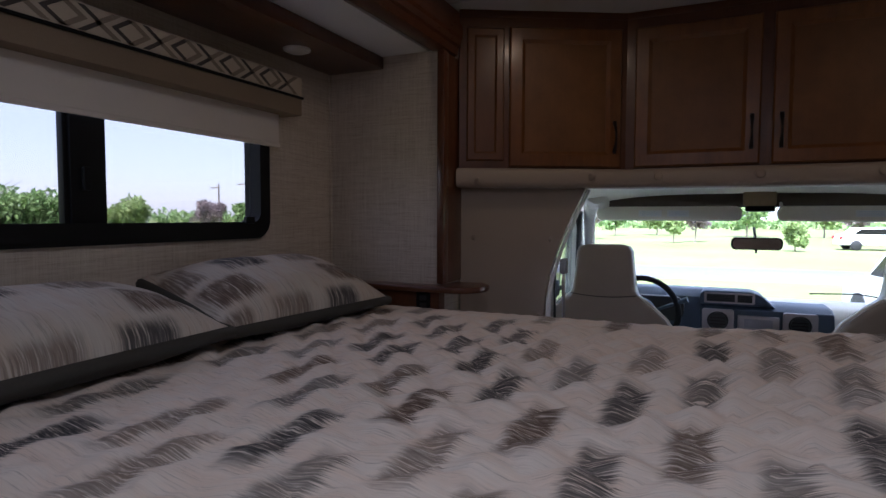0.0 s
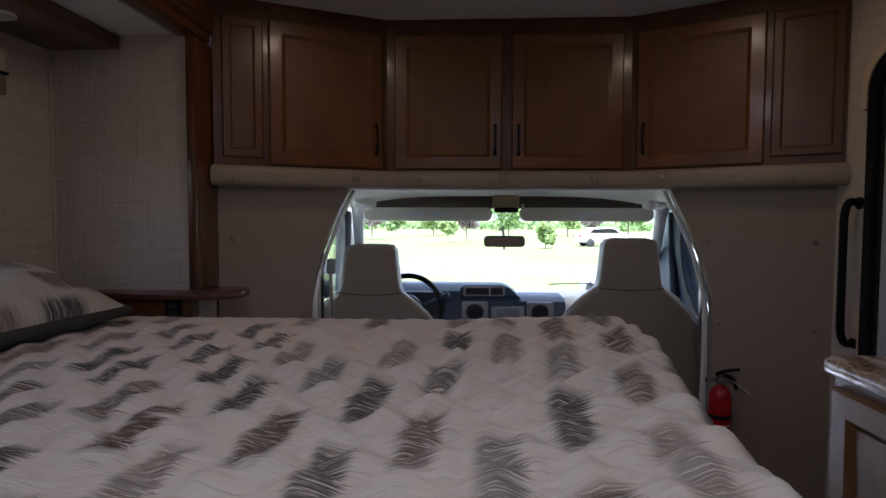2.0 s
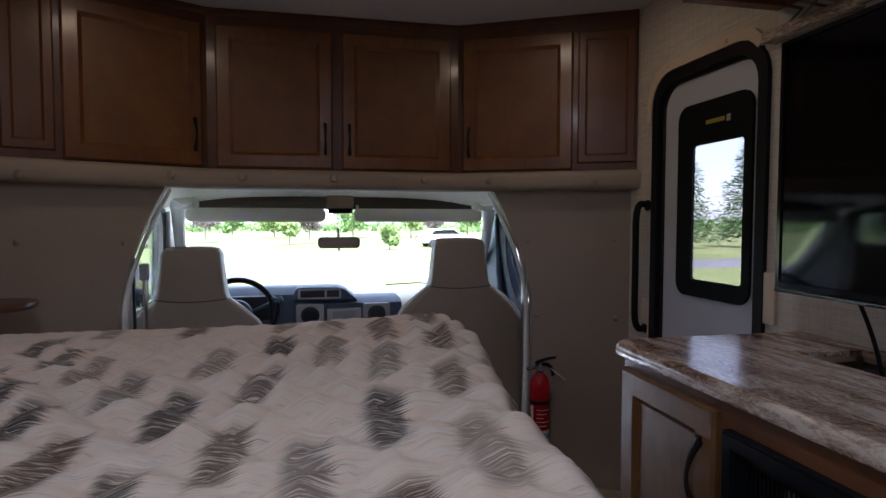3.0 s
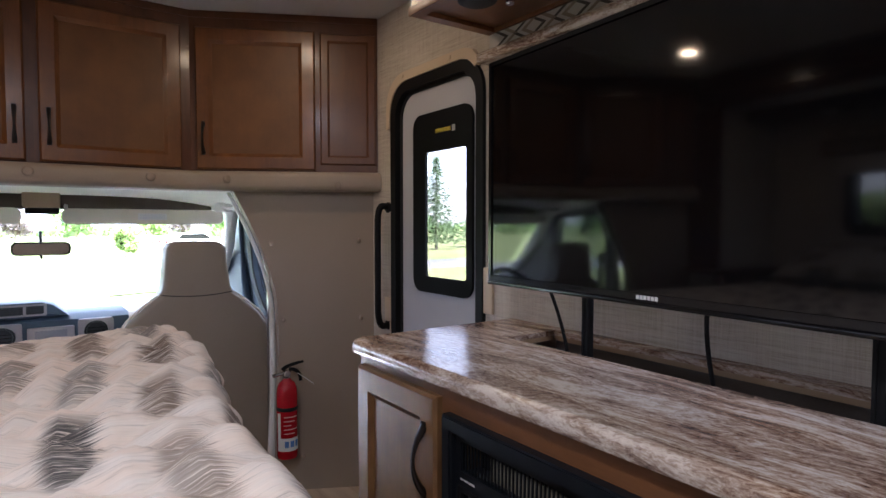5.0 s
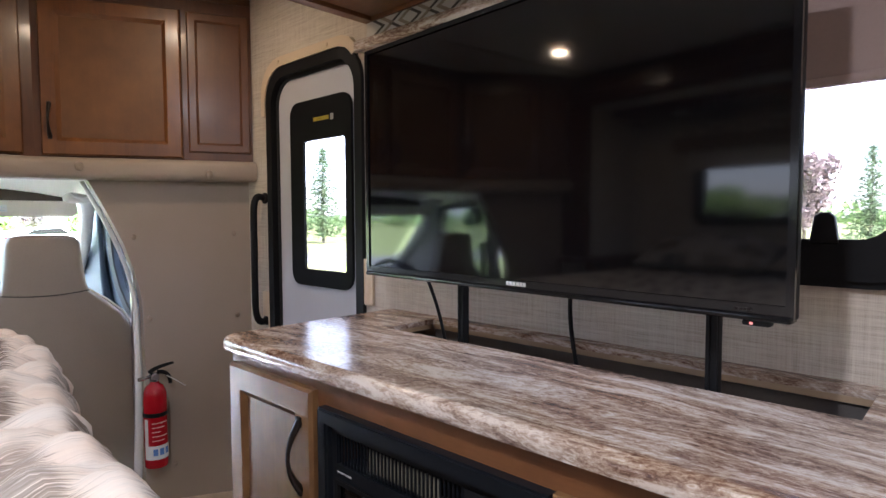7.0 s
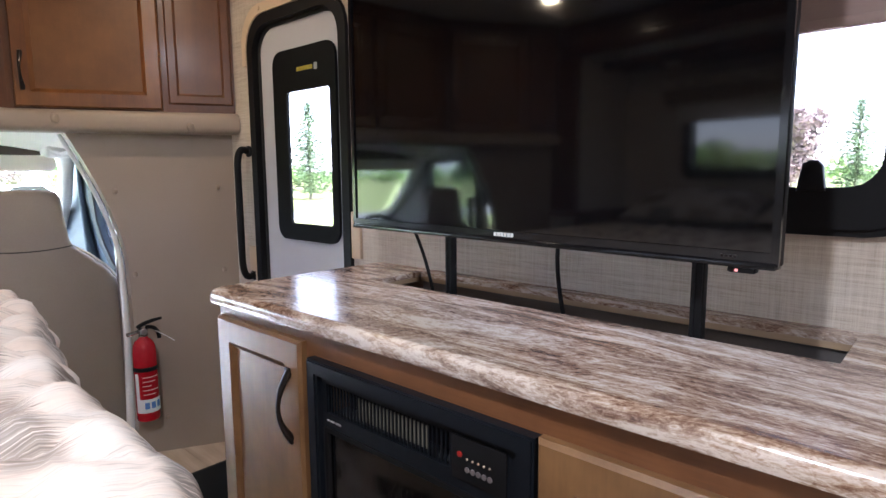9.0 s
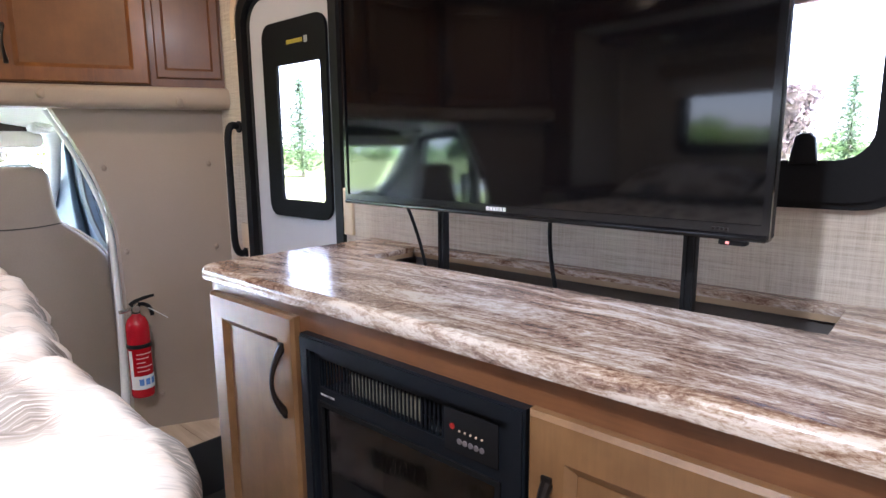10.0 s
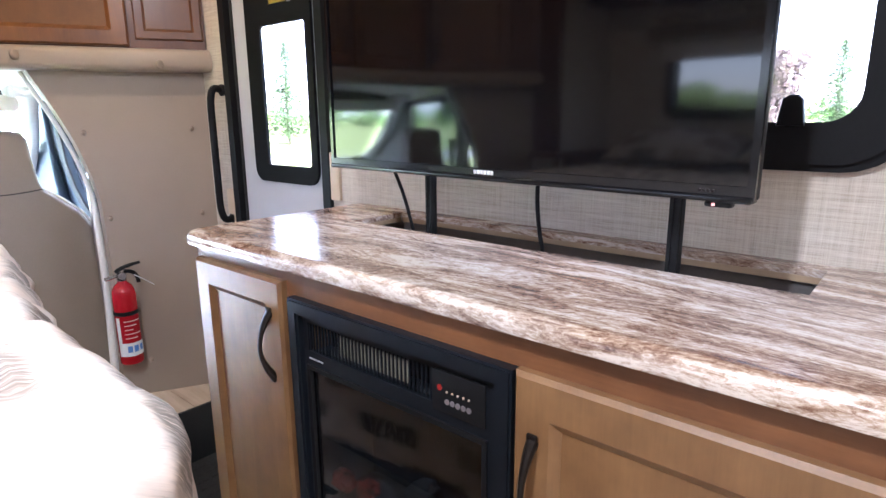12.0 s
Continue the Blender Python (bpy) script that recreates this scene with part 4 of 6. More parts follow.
k = len(fr)
bm.faces.new(fr[:4] + [bm.verts.new((HX0, 1.30, zt)), bm.verts.new((HX0, -0.6, zt))])
bm.faces.new(fr[3:] + [bm.verts.new((XR - 0.002, 1.30, zt)), bm.verts.new((HX0, 1.30, zt))])
strip([(HX0, HY1), (HX1, HY1), (HX1, 1.30), (HX0, 1.30)])
strip([(HX0, -0.6), (HX1, -0.6), (HX1, HY0), (HX0, HY0)])
strip([(HX1, -0.6), (XR - 0.002, -0.6), (XR - 0.002, 1.30), (HX1, 1.30)])
for a, b in (((HX0, HY0), (HX0, HY1)), ((HX0, HY1), (HX1, HY1)), ((HX1, HY1), (HX1, HY0)), ((HX1, HY0), (HX0, HY0))):
    quad(bm, (*a, zt), (*b, zt), (*b, 0.896), (*a, 0.896))
for f in bm.faces:
    if abs(f.normal.z) > 0.9 and f.normal.z < 0 and f.calc_center_median().z > 0.905:
        f.normal_flip()
part("top_sheet", bm, M_MARBLE, wt, "", 40)
part("core_strip", box(bmesh.new(), HX1 + 0.0015, HY0, 0.884, HX1 + 0.02, HY1, 0.8955), M_RAWWOOD, wt, "raw pine edge inside the slot")
# linen lining below the edge, its shade put into a darker colour
part("slot_lining", box(bmesh.new(), HX1 + 0.010, HY0, 0.60, HX1 + 0.018, HY1, 0.8835), plain("shaded_grey_lining", (0.12, 0.11, 0.105), 0.9, vary=0.15, grain=0.5), wt, "grey lining under the slot's edge, coloured dark for the shade there")
part("core_strip", box(bmesh.new(), HX0, HY1 + 0.0015, 0.884, HX1, HY1 + 0.02, 0.8955), M_RAWWOOD, wt)
part("core_strip", box(bmesh.new(), HX0, HY0 - 0.02, 0.884, HX1, HY0 - 0.0015, 0.8955), M_RAWWOOD, wt)

# electric fireplace insert
M_CHROME_PALE = plain("pale_heater_mesh", (0.18, 0.17, 0.13), 0.45, vary=0.3, scale=120)
fp = base("electric_fireplace", CX, 0.768, 0.30, "charcoal electric fireplace insert with vent grille and glass front", "fireplace")
FY0, FY1, FZ0, FZ1 = 0.486, 1.012, 0.28, 0.826
bm = ring(bmesh.new(), [(FY0, FZ0), (FY1, FZ0), (FY1, FZ1), (FY0, FZ1)], [(FY0 + 0.032, FZ0 + 0.03), (FY1 - 0.032, FZ0 + 0.03), (FY1 - 0.032, FZ1 - 0.03), (FY0 + 0.032, FZ1 - 0.03)], 'x', CX - 0.018, CX + 0.002)
ring(bm, [(FY0 + 0.004, FZ0 + 0.004), (FY1 - 0.004, FZ0 + 0.004), (FY1 - 0.004, FZ1 - 0.004), (FY0 + 0.004, FZ1 - 0.004)], [(FY0 + 0.026, FZ0 + 0.026), (FY1 - 0.026, FZ0 + 0.026), (FY1 - 0.026, FZ1 - 0.026), (FY0 + 0.026, FZ1 - 0.026)], 'x', CX - 0.022, CX - 0.018)
part("outer_frame", bm, M_NAVY, fp)
bm = wall_sheet(bmesh.new(), 'x', CX - 0.008, CX + 0.004, (FY0 + 0.032, FY1 - 0.032), (FZ0 + 0.03, FZ1 - 0.03), [(0.645, 0.724, 0.965, 0.782), (0.537, FZ0 + 0.06, 0.965, 0.692)])
inner_fr = part("inner_frame", bm, M_NAVY, fp, "", 0)
part("glass_bead", ring(bmesh.new(), [(0.533, FZ0 + 0.056), (0.969, FZ0 + 0.056), (0.969, 0.696), (0.533, 0.696)], [(0.542, FZ0 + 0.065), (0.96, FZ0 + 0.065), (0.96, 0.687), (0.542, 0.687)], 'x', CX - 0.012, CX - 0.004), M_BLACK, fp)
for i in range(34):
    y = 0.649 + i * 0.0095
    part("slat", box(bmesh.new(), CX - 0.0045, y, 0.724, CX - 0.0015, y + 0.0028, 0.782), M_NAVY, inner_fr)
part("heater_grid", wall_sheet(bmesh.new(), 'x', CX - 0.0005, CX + 0.001, (0.70, 0.885), (0.733, 0.773), []), M_CHROME_PALE, fp, "metal heater grid behind the slats", 0)
part("vent_back", wall_sheet(bmesh.new(), 'x', CX + 0.05, CX + 0.052, (0.64, 0.97), (0.715, 0.79), []), M_BLACK, fp, "", 0)
cp = part("control_panel", box(bmesh.new(), CX - 0.0115, 0.537, 0.714, CX - 0.007, 0.64, 0.784, 0.001), M_BLACK, fp, "black control strip with small round buttons")
for i in range(5):
    for z, r, mm in ((0.735, 0.0046, M_SILVER), (0.752, 0.0018, M_CREAM)):
        p = lathe(bmesh.new(), [(r, 0), (r, 0.0015), (r * 0.6, 0.002)], (0, 0, 0), 12)
        p.transform(Matrix.Translation((CX - 0.0115, 0.566 + i * 0.0108, z)) @ Matrix.Rotation(radians(-90), 4, 'Y'))
        part("button", p, mm, cp)
p = lathe(bmesh.new(), [(0.005, 0), (0.005, 0.0015), (0.003, 0.002)], (0, 0, 0), 12)
p.transform(Matrix.Translation((CX - 0.0115, 0.624, 0.756)) @ Matrix.Rotation(radians(-90), 4, 'Y'))
part("power_button", p, plain("dull_red_button", (0.35, 0.02, 0.015), 0.4), cp, "dull red power button")
pg = part("glass", wall_sheet(bmesh.new(), 'x', CX - 0.003, CX - 0.001, (0.537, 0.965), (FZ0 + 0.06, 0.692), []), glass("smoked_glass", (0.62, 0.66, 0.70), 0.10), fp, "smoked glass front", 0)
bm = bmesh.new()
box(bm, CX + 0.16, 0.51, FZ0 + 0.03, CX + 0.165, 0.98, 0.71)
box(bm, CX + 0.004, 0.505, FZ0 + 0.03, CX + 0.16, 0.51, 0.71)
box(bm, CX + 0.004, 0.98, FZ0 + 0.03, CX + 0.16, 0.985, 0.71)
box(bm, CX + 0.004, 0.51, FZ0 + 0.03, CX + 0.16, 0.98, FZ0 + 0.04)
box(bm, CX + 0.004, 0.51, 0.70, CX + 0.16, 0.98, 0.71)
part("firebox", bm, plain("sooty_grey_steel", (0.075, 0.08, 0.085), 0.45, vary=0.4, scale=20), fp)
rng = random.Random(5)


def ember_material():
    k = Nodes("ember", 0.8)
    f = k.noise(k.obj(), 28, 4, 0.6)
    k.color(k.ramp(f, [(0.40, (0.03, 0.022, 0.02)), (0.56, (0.50, 0.08, 0.05))]))
    k.bump(f, 0.8, 0.01)
    return k.m


M_EMBER = ember_material()
M_ASH = plain("ash_grey_log", (0.11, 0.105, 0.10), 0.9, vary=0.7, scale=60, grain=0.9, dist=0.01)
for i, (y, x, z, ang) in enumerate(((0.945, 0.045, 0.365, 10), (0.865, 0.04, 0.380, -25), (0.775, 0.04, 0.365, 20), (0.72, 0.06, 0.36, -8), (0.66, 0.08, 0.37, 30), (0.84, 0.06, 0.355, 40), (0.77, 0.10, 0.39, -30))):
    bm = bmesh.new()
    bmesh.ops.create_icosphere(bm, subdivisions=3, radius=1)
    for v in bm.verts:
        nz = noise.noise(v.co * 2.2 + Vector((i * 7, 0, 0)))
        v.co = v.co * (1 + 0.35 * nz)
        v.co = Vector((v.co.x * 0.020, v.co.y * 0.030, v.co.z * 0.022)) if i < 3 else Vector((v.co.x * 0.028, v.co.y * 0.042, v.co.z * 0.022))
    bm.transform(Matrix.Translation((CX + x, y, z + 0.055)) @ Matrix.Rotation(radians(ang), 4, 'X'))
    part("ember_log" if i < 4 else "log", bm, M_EMBER if i in (0, 1, 2) else M_ASH, fp, "reddish ember log" if i < 3 else "")
bm = bmesh.new()
box(bm, CX + 0.01, 0.515, FZ0 + 0.04, CX + 0.158, 0.975, 0.385, 0.02)
part("grate_bed", bm, plain("charred_bed", (0.035, 0.033, 0.032), 0.9, vary=0.6, scale=60, grain=0.9, dist=0.01), fp)


def lettering(body, size, m, material, parent, label=""):
    cu = bpy.data.curves.new("lettering", 'FONT')
    cu.body, cu.size, cu.extrude, cu.align_x = body, size, 0.0003, 'LEFT'
    cu.materials.append(material)
    ob = new("lettering", cu)
    ob.parent = parent
    ob.matrix_local = Matrix.Translation(-origin(parent)) @ m
    return tagged(ob, label)


lettering("DO NOT COVER", 0.0056, Matrix.Translation((CX - 0.0084, 0.964, 0.708)) @ Matrix.Rotation(radians(-90), 4, 'Z') @ Matrix.Rotation(radians(90), 4, 'X'), M_PAPER, inner_fr, "small white printed warning")

# ---- television on its lift ----
TX, TY0, TY1, TZ0, TZ1 = 1.235, 0.263, 1.253, 1.048, 1.614
tv = base("television", 1.27, 0.757, 0.80, "large black flat television, off, on two lift posts", "television")
body = part("body", box(bmesh.new(), TX + 0.004, TY0 + 0.001, TZ0, TX + 0.026, TY1 - 0.001, TZ1, 0.004), M_BLACK, tv)
part("back_cover", box(bmesh.new(), TX + 0.026, TY0 + 0.12, TZ0 + 0.05, TX + 0.075, TY1 - 0.12, TZ1 - 0.12, 0.012), M_BLACK, tv)
part("panel", box(bmesh.new(), TX + 0.001, TY0 + 0.011, TZ0 + 0.02, TX + 0.003, TY1 - 0.011, TZ1 - 0.011), M_SCREEN, tv, "dark glossy screen", 0)
bm = ring(bmesh.new(), rounded(TY0, TZ0, TY1, TZ1, 0.004, 2), [(u, v) for u, v in rounded(TY0 + 0.0105, TZ0 + 0.0195, TY1 - 0.0105, TZ1 - 0.0105, 0.002, 2)], 'x', TX - 0.003, TX + 0.004)
part("bezel", bm, M_GLOSS, tv, "glossy black bezel")
part("lower_lip", box(bmesh.new(), TX - 0.008, TY0 + 0.002, TZ0 - 0.004, TX + 0.02, TY1 - 0.002, TZ0 + 0.006, 0.003), M_GLOSS, tv)
bm = bmesh.new()
for i in range(6):
    box(bm, TX - 0.0045, 0.768 - i * 0.0085, TZ0 + 0.0085, TX - 0.0028, 0.774 - i * 0.0085, TZ0 + 0.016)
part("maker_mark", bm, M_PAPER, tv, "small pale mark on the bezel")
bm = bmesh.new()
for i in range(4):
    box(bm, TX - 0.0045, 0.335 - i * 0.006, TZ0 + 0.0095, TX - 0.0028, 0.339 - i * 0.006, TZ0 + 0.0135)
part("maker_mark", bm, M_BRONZE, tv)
part("receiver", box(bmesh.new(), TX - 0.004, 0.292, TZ0 - 0.012, TX + 0.015, 0.330, TZ0 - 0.004, 0.003), M_BLACK, tv)
part("indicator", box(bmesh.new(), TX - 0.0055, 0.314, TZ0 - 0.010, TX - 0.0035, 0.319, TZ0 - 0.006, 0.001), M_LED, tv, "red standby light")
for y in (0.986, 0.404):
    bm = box(bmesh.new(), 1.314, y - 0.011, 0.42, 1.330, y + 0.011, 1.25, 0.002)
    box(bm, 1.311, y - 0.009, 0.42, 1.314, y - 0.003, 1.25)
    box(bm, 1.311, y + 0.003, 0.42, 1.314, y + 0.009, 1.25)
    part("lift_post", bm, M_BLACK, tv)
part("lift_beam", box(bmesh.new(), 1.31, 0.38, 0.40, 1.35, 1.05, 0.44), M_BLACK, tv)
for a, b, c in (((1.31, 1.118, 1.06), (1.33, 1.066, 0.95), (1.345, 1.060, 0.80)), ((1.31, 0.688, 1.06), (1.31, 0.708, 0.98), (1.335, 0.668, 0.80))):
    thing("power_cable", tube(bmesh.new(), bez(a, b, c, 10), 0.0045, 8), M_BLACK, "thin black cable hanging from the television into the slot", "cable")
tv.rotation_euler = (0, 0, radians(-3.6))   # the lift stands a little askew
tv.location.x -= 0.026
bm = box(bmesh.new(), XR - 0.03, 0.1, 0.45, XR - 0.002, 1.3, 0.85)
thing("lift_recess_lining", box(bm, HX0, 0.1, 0.40, XR - 0.002, 1.3, 0.42), M_LINEN, "grey linen lining inside the lift recess", "lining", kind="structure")
thing("lift_recess_front", box(bmesh.new(), HX0 - 0.03, 0.1, 0.42, HX0 - 0.012, 1.3, 0.855), M_BASE_Y, "maple board inside the lift recess", "lining", kind="structure")

# ---- fire extinguisher ----
EX, EY = 1.115, 2.405
fe = base("fire_extinguisher", EX, EY, 0.20, "small red fire extinguisher with white label, on the bulkhead", "extinguisher")
cyl = part("cylinder", lathe(bmesh.new(), [(0.030, 0.230), (0.040, 0.233), (0.0425, 0.243), (0.0425, 0.50), (0.040, 0.525), (0.031, 0.546), (0.018, 0.556), (0.015, 0.565)], (EX, EY, 0), 28), M_RED, fe)
part("strap", lathe(bmesh.new(), [(0.0435, 0.432), (0.0445, 0.434), (0.0445, 0.446), (0.0435, 0.448)], (EX, EY, 0), 28), M_BLACK, fe, "black strap")
bm = bmesh.new()


def label_patch(bm, a0, a1, z0, z1, r, n=10):
    lo = [bm.verts.new((EX + r * math.cos(radians(a0 + (a1 - a0) * i / n)), EY + r * math.sin(radians(a0 + (a1 - a0) * i / n)), z0)) for i in range(n + 1)]
    hi = [bm.verts.new((v.co.x, v.co.y, z1)) for v in lo]
    for i in range(n):
        bm.faces.new((lo[i], lo[i + 1], hi[i + 1], hi[i]))


label_patch(bm, 190, 330, 0.268, 0.322, 0.0432)
label_patch(bm, 190, 212, 0.322, 0.425, 0.0432)
part("label", bm, M_PAPER, cyl, "white label")
bm = bmesh.new()
for a in range(3):
    label_patch(bm, 236 + a * 30, 258 + a * 30, 0.284, 0.310, 0.0436, 4)
part("pictogram", bm, M_BLUEINK, cyl)
bm = bmesh.new()
for i in range(5):
    label_patch(bm, 232, 312 - (i % 3) * 20, 0.408 - i * 0.017, 0.4115 - i * 0.017, 0.0434, 8)
part("printed_line", bm, M_PINK, cyl)
part("valve", lathe(bmesh.new(), [(0.015, 0.562), (0.017, 0.572), (0.017, 0.592), (0.010, 0.598)], (EX, EY, 0), 16), M_CHROME, fe)
g = lathe(bmesh.new(), [(0.013, 0), (0.013, 0.008), (0.011, 0.010)], (0, 0, 0), 16)
g.transform(Matrix.Translation((EX - 0.004, EY - 0.016, 0.585)) @ Matrix.Rotation(radians(90), 4, 'X'))
part("gauge", g, M_SILVER, fe)
part("lever", tube(bmesh.new(), bez((EX - 0.02, EY, 0.600), (EX + 0.005, EY - 0.01, 0.622), (EX + 0.065, EY - 0.02, 0.628), 6), [0.007, 0.008, 0.008, 0.007, 0.007, 0.006, 0.005], 8), M_BLACK, fe)
part("grip", tube(bmesh.new(), bez((EX + 0.01, EY, 0.598), (EX + 0.055, EY - 0.01, 0.60), (EX + 0.055, EY - 0.012, 0.548), 8), 0.0075, 8), M_BLACK, fe)
part("nozzle", tube(bmesh.new(), [(EX - 0.012, EY, 0.585), (EX - 0.06, EY - 0.01, 0.582)], [0.006, 0.008], 10), M_CHROME, fe)
part("safety_tie", tube(bmesh.new(), bez((EX + 0.035, EY - 0.03, 0.585), (EX + 0.07, EY - 0.035, 0.56), (EX + 0.105, EY - 0.03, 0.53), 6), 0.0018, 6), M_PAPER, fe)
part("bracket", box(bmesh.new(), EX - 0.02, EY + 0.038, 0.24, EX + 0.02, EY + 0.062, 0.52, 0.003), M_BLACK, fe)

# ---- bed ----
BX0, BX1, BY0, BY1, BZ = XS + 0.01, 0.525, 0.455, 2.045, 0.866
bed = base("bed", -0.4, 1.2, FLOOR, "bed on a boxed platform under a quilted ikat comforter", "bed")
part("platform", box(bmesh.new(), BX0, BY0 + 0.06, FLOOR, BX1 - 0.10, BY1 - 0.02, 0.48), M_DARK, bed)
part("mattress", box(bmesh.new(), BX0, BY0 + 0.05, 0.48, BX1 - 0.06, BY1 - 0.03, 0.80, 0.05, 3), M_PAPER, bed)


def quilt_mesh():
    r, step = 0.065, 0.0095
    ix0, ix1, iy0, iy1 = BX0, BX1 - r, BY0 + r, BY1 - 0.04
    hang = 0.74
    nx = int((ix1 + hang - ix0) / step)
    ny = int((iy1 + 0.14 - (iy0 - hang)) / step)
    bm = bmesh.new()
    cloth = bm.loops.layers.uv.new("cloth")
    flat = {}
    grid = []
    for j in range(ny + 1):
        y = iy0 - hang + j * step
        row = []
        for i in range(nx + 1):
            x = ix0 + i * step
            # inner corner rounded in plan
            cx, cy = min(x, ix1), min(max(y, iy0), iy1)
            if x > ix1 - 0.15 and y < iy0 + 0.15:
                ccx, ccy = ix1 - 0.15, iy0 + 0.15
                vx, vy = x - ccx, y - ccy
                ln = math.hypot(vx, vy)
                if ln > 0.15:
                    cx, cy = ccx + vx / ln * 0.15, ccy + vy / ln * 0.15
                else:
                    cx, cy = x, y
            if x > ix1 - 0.16 and y > iy1 - 0.16:
                ccx, ccy = ix1 - 0.16, iy1 - 0.16
                vx, vy = x - ccx, y - ccy
                ln = math.hypot(vx, vy)
                if ln > 0.16:
                    cx, cy = ccx + vx / ln * 0.16, ccy + vy / ln * 0.16
                else:
                    cx, cy = x, y
            dx, dy = x - cx, y - cy
            d = math.hypot(dx, dy)
            if d > 1e-6:
                a = min(d / r, math.pi / 2)
                n = Vector((dx / d, dy / d, 0))
                p = Vector((cx, cy, BZ - r)) + n * r * math.sin(a) + Vector((0, 0, r * math.cos(a) - max(0, d - r * math.pi / 2)))
                nn = (n * math.sin(a) + Vector((0, 0, math.cos(a)))).normalized()
            else:
                p, nn = Vector((cx, cy, BZ)), Vector((0, 0, 1))
            # quilting: soft puffs between stitched diagonal lines, with drawn-up wrinkles
            q = 0.125
            wob = 0.05 * noise.noise(Vector((x * 3, y * 3, 0.3)))
            s1, s2 = (x + y * 0.8 + wob) / q, (x - y * 0.8 + 0.03 + wob) / q
            a1, a2 = 1 - abs(2 * (s1 - math.floor(s1)) - 1), 1 - abs(2 * (s2 - math.floor(s2)) - 1)
            puff = min(a1, a2) ** 0.85
            ease = 0.55 + 0.45 * min(1, max(0, (x + 0.75) / 0.9)) * min(1, max(0, (y - 0.2) / 0.9))
            wr = (1 - min(1, 2.2 * abs(noise.noise(Vector((x * 6, y * 9, 1.7)))))) ** 1.5
            fold = noise.noise(Vector((x * 2.2, y * 2.6, 4.1)))
            ripple = noise.noise(Vector((x * 26, y * 40, 2.2)))
            ease *= 1.0 - 0.6 * min(1, d / 0.05)
            crease = 1 - min(1, 3.0 * abs(noise.noise(Vector((x * 9 + y * 4, y * 14 - x * 5, 6.3)))))
            far = 1.0 - 0.75 * min(1, max(0, (y - 1.72) / 0.22))
            h = far * (0.024 + 0.014 * min(1, max(0, (y - 0.9) / 0.5))) * ease * puff + far * ease * (0.009 * wr + 0.005 * crease * crease + 0.003 * ripple) + 0.006 * fold + 0.014 * (1 - far)
            p = p + nn * (h - 0.004) + Vector((0, 0, 0.042 * min(1, max(0, (x - 0.02) / 0.40)) * min(1, max(0, (2.15 - y) / 0.4))))
            p.x += (0.008 + 0.082 * min(1, max(0, (y - 1.0) / 0.55))) * min(1, max(0, (x + 0.2) / 0.6))
            p.y -= 0.07 * min(1, max(0, -x / 0.6)) * min(1, max(0, (1.0 - y) / 0.5))
            vert = bm.verts.new(p)
            flat[vert] = (x, y)
            row.append(vert)
        grid.append(row)
    for a, b in zip(grid, grid[1:]):
        for i in range(nx):
            f = bm.faces.new((a[i], a[i + 1], b[i + 1], b[i]))
            for lp in f.loops:
                lp[cloth].uv = flat[lp.vert]
    return bm


qt = thing("quilt", quilt_mesh(), M_QUILT, "off-white quilted comforter with brown and slate ikat dashes on the bed", "comforter", smooth=180)


def pillow(yc, xc, zc, hy, hx, th, tilt, spin):
    ob = base("pillow", xc, yc, zc, "plump ikat-print pillow with dark olive underside, leaning on the wall", "pillow", "pillows on the bed")
    ob.matrix_basis = Matrix.Translation((xc, yc, zc)) @ Matrix.Rotation(radians(spin), 4, 'Z') @ Matrix.Rotation(radians(tilt), 4, 'Y')
    for top in (True, False):
        bm = bmesh.new()
        n, grid = 36, []
        for j in range(n + 1):
            row = []
            for i in range(n + 1):
                u, v = 2 * i / n - 1, 2 * j / n - 1
                pinch = 1 - 0.06 * (u * u) * (1 - v * v) - 0.05 * (v * v) * (1 - u * u)
                x, y = u * hx, v * hy
                x *= 1 - 0.05 * v * v
                t = ((1 - abs(u) ** 2.6) * (1 - abs(v) ** 2.6)) ** 0.6
                z = th * t * (1 if top else -0.75)
                z += 0.010 * noise.noise(Vector((u * 2.2, v * 2.6, yc * 5))) * t + 0.004 * noise.noise(Vector((u * 7, v * 7, yc * 3))) * t
                row.append(bm.verts.new((x * pinch, y * pinch, z + (0.012 if top else -0.012))))
            grid.append(row)
        for a, b in zip(grid, grid[1:]):
            for i in range(n):
                bm.faces.new((a[i], a[i + 1], b[i + 1], b[i]) if top else (a[i], b[i], b[i + 1], a[i + 1]))
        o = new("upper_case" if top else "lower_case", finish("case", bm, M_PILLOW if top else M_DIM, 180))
        o.parent = ob
    bm = bmesh.new()
    pts = []
    for k in range(41):
        t = k / 40 * 4
        s, f = int(t) % 4, t - int(t)
        u, v = ((2 * f - 1, -1), (1, 2 * f - 1), (1 - 2 * f, 1), (-1, 1 - 2 * f))[s]
        pinch = 1 - 0.06 * (u * u) * (1 - v * v) - 0.05 * (v * v) * (1 - u * u)
        pts.append((u * hx * pinch * (1 - 0.05 * v * v), v * hy * pinch, 0))
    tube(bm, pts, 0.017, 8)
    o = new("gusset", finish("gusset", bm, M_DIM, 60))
    o.parent = ob
    return ob


pillow(0.82, -1.205, 0.957, 0.355, 0.20, 0.085, 12, 2)
pillow(1.555, -1.20, 0.967, 0.365, 0.205, 0.092, 17, -5)


# ---- ceiling lights, with unseen fill lamps added ----
WARM, FILL = (1.0, 0.76, 0.48), (1.0, 0.95, 0.90)


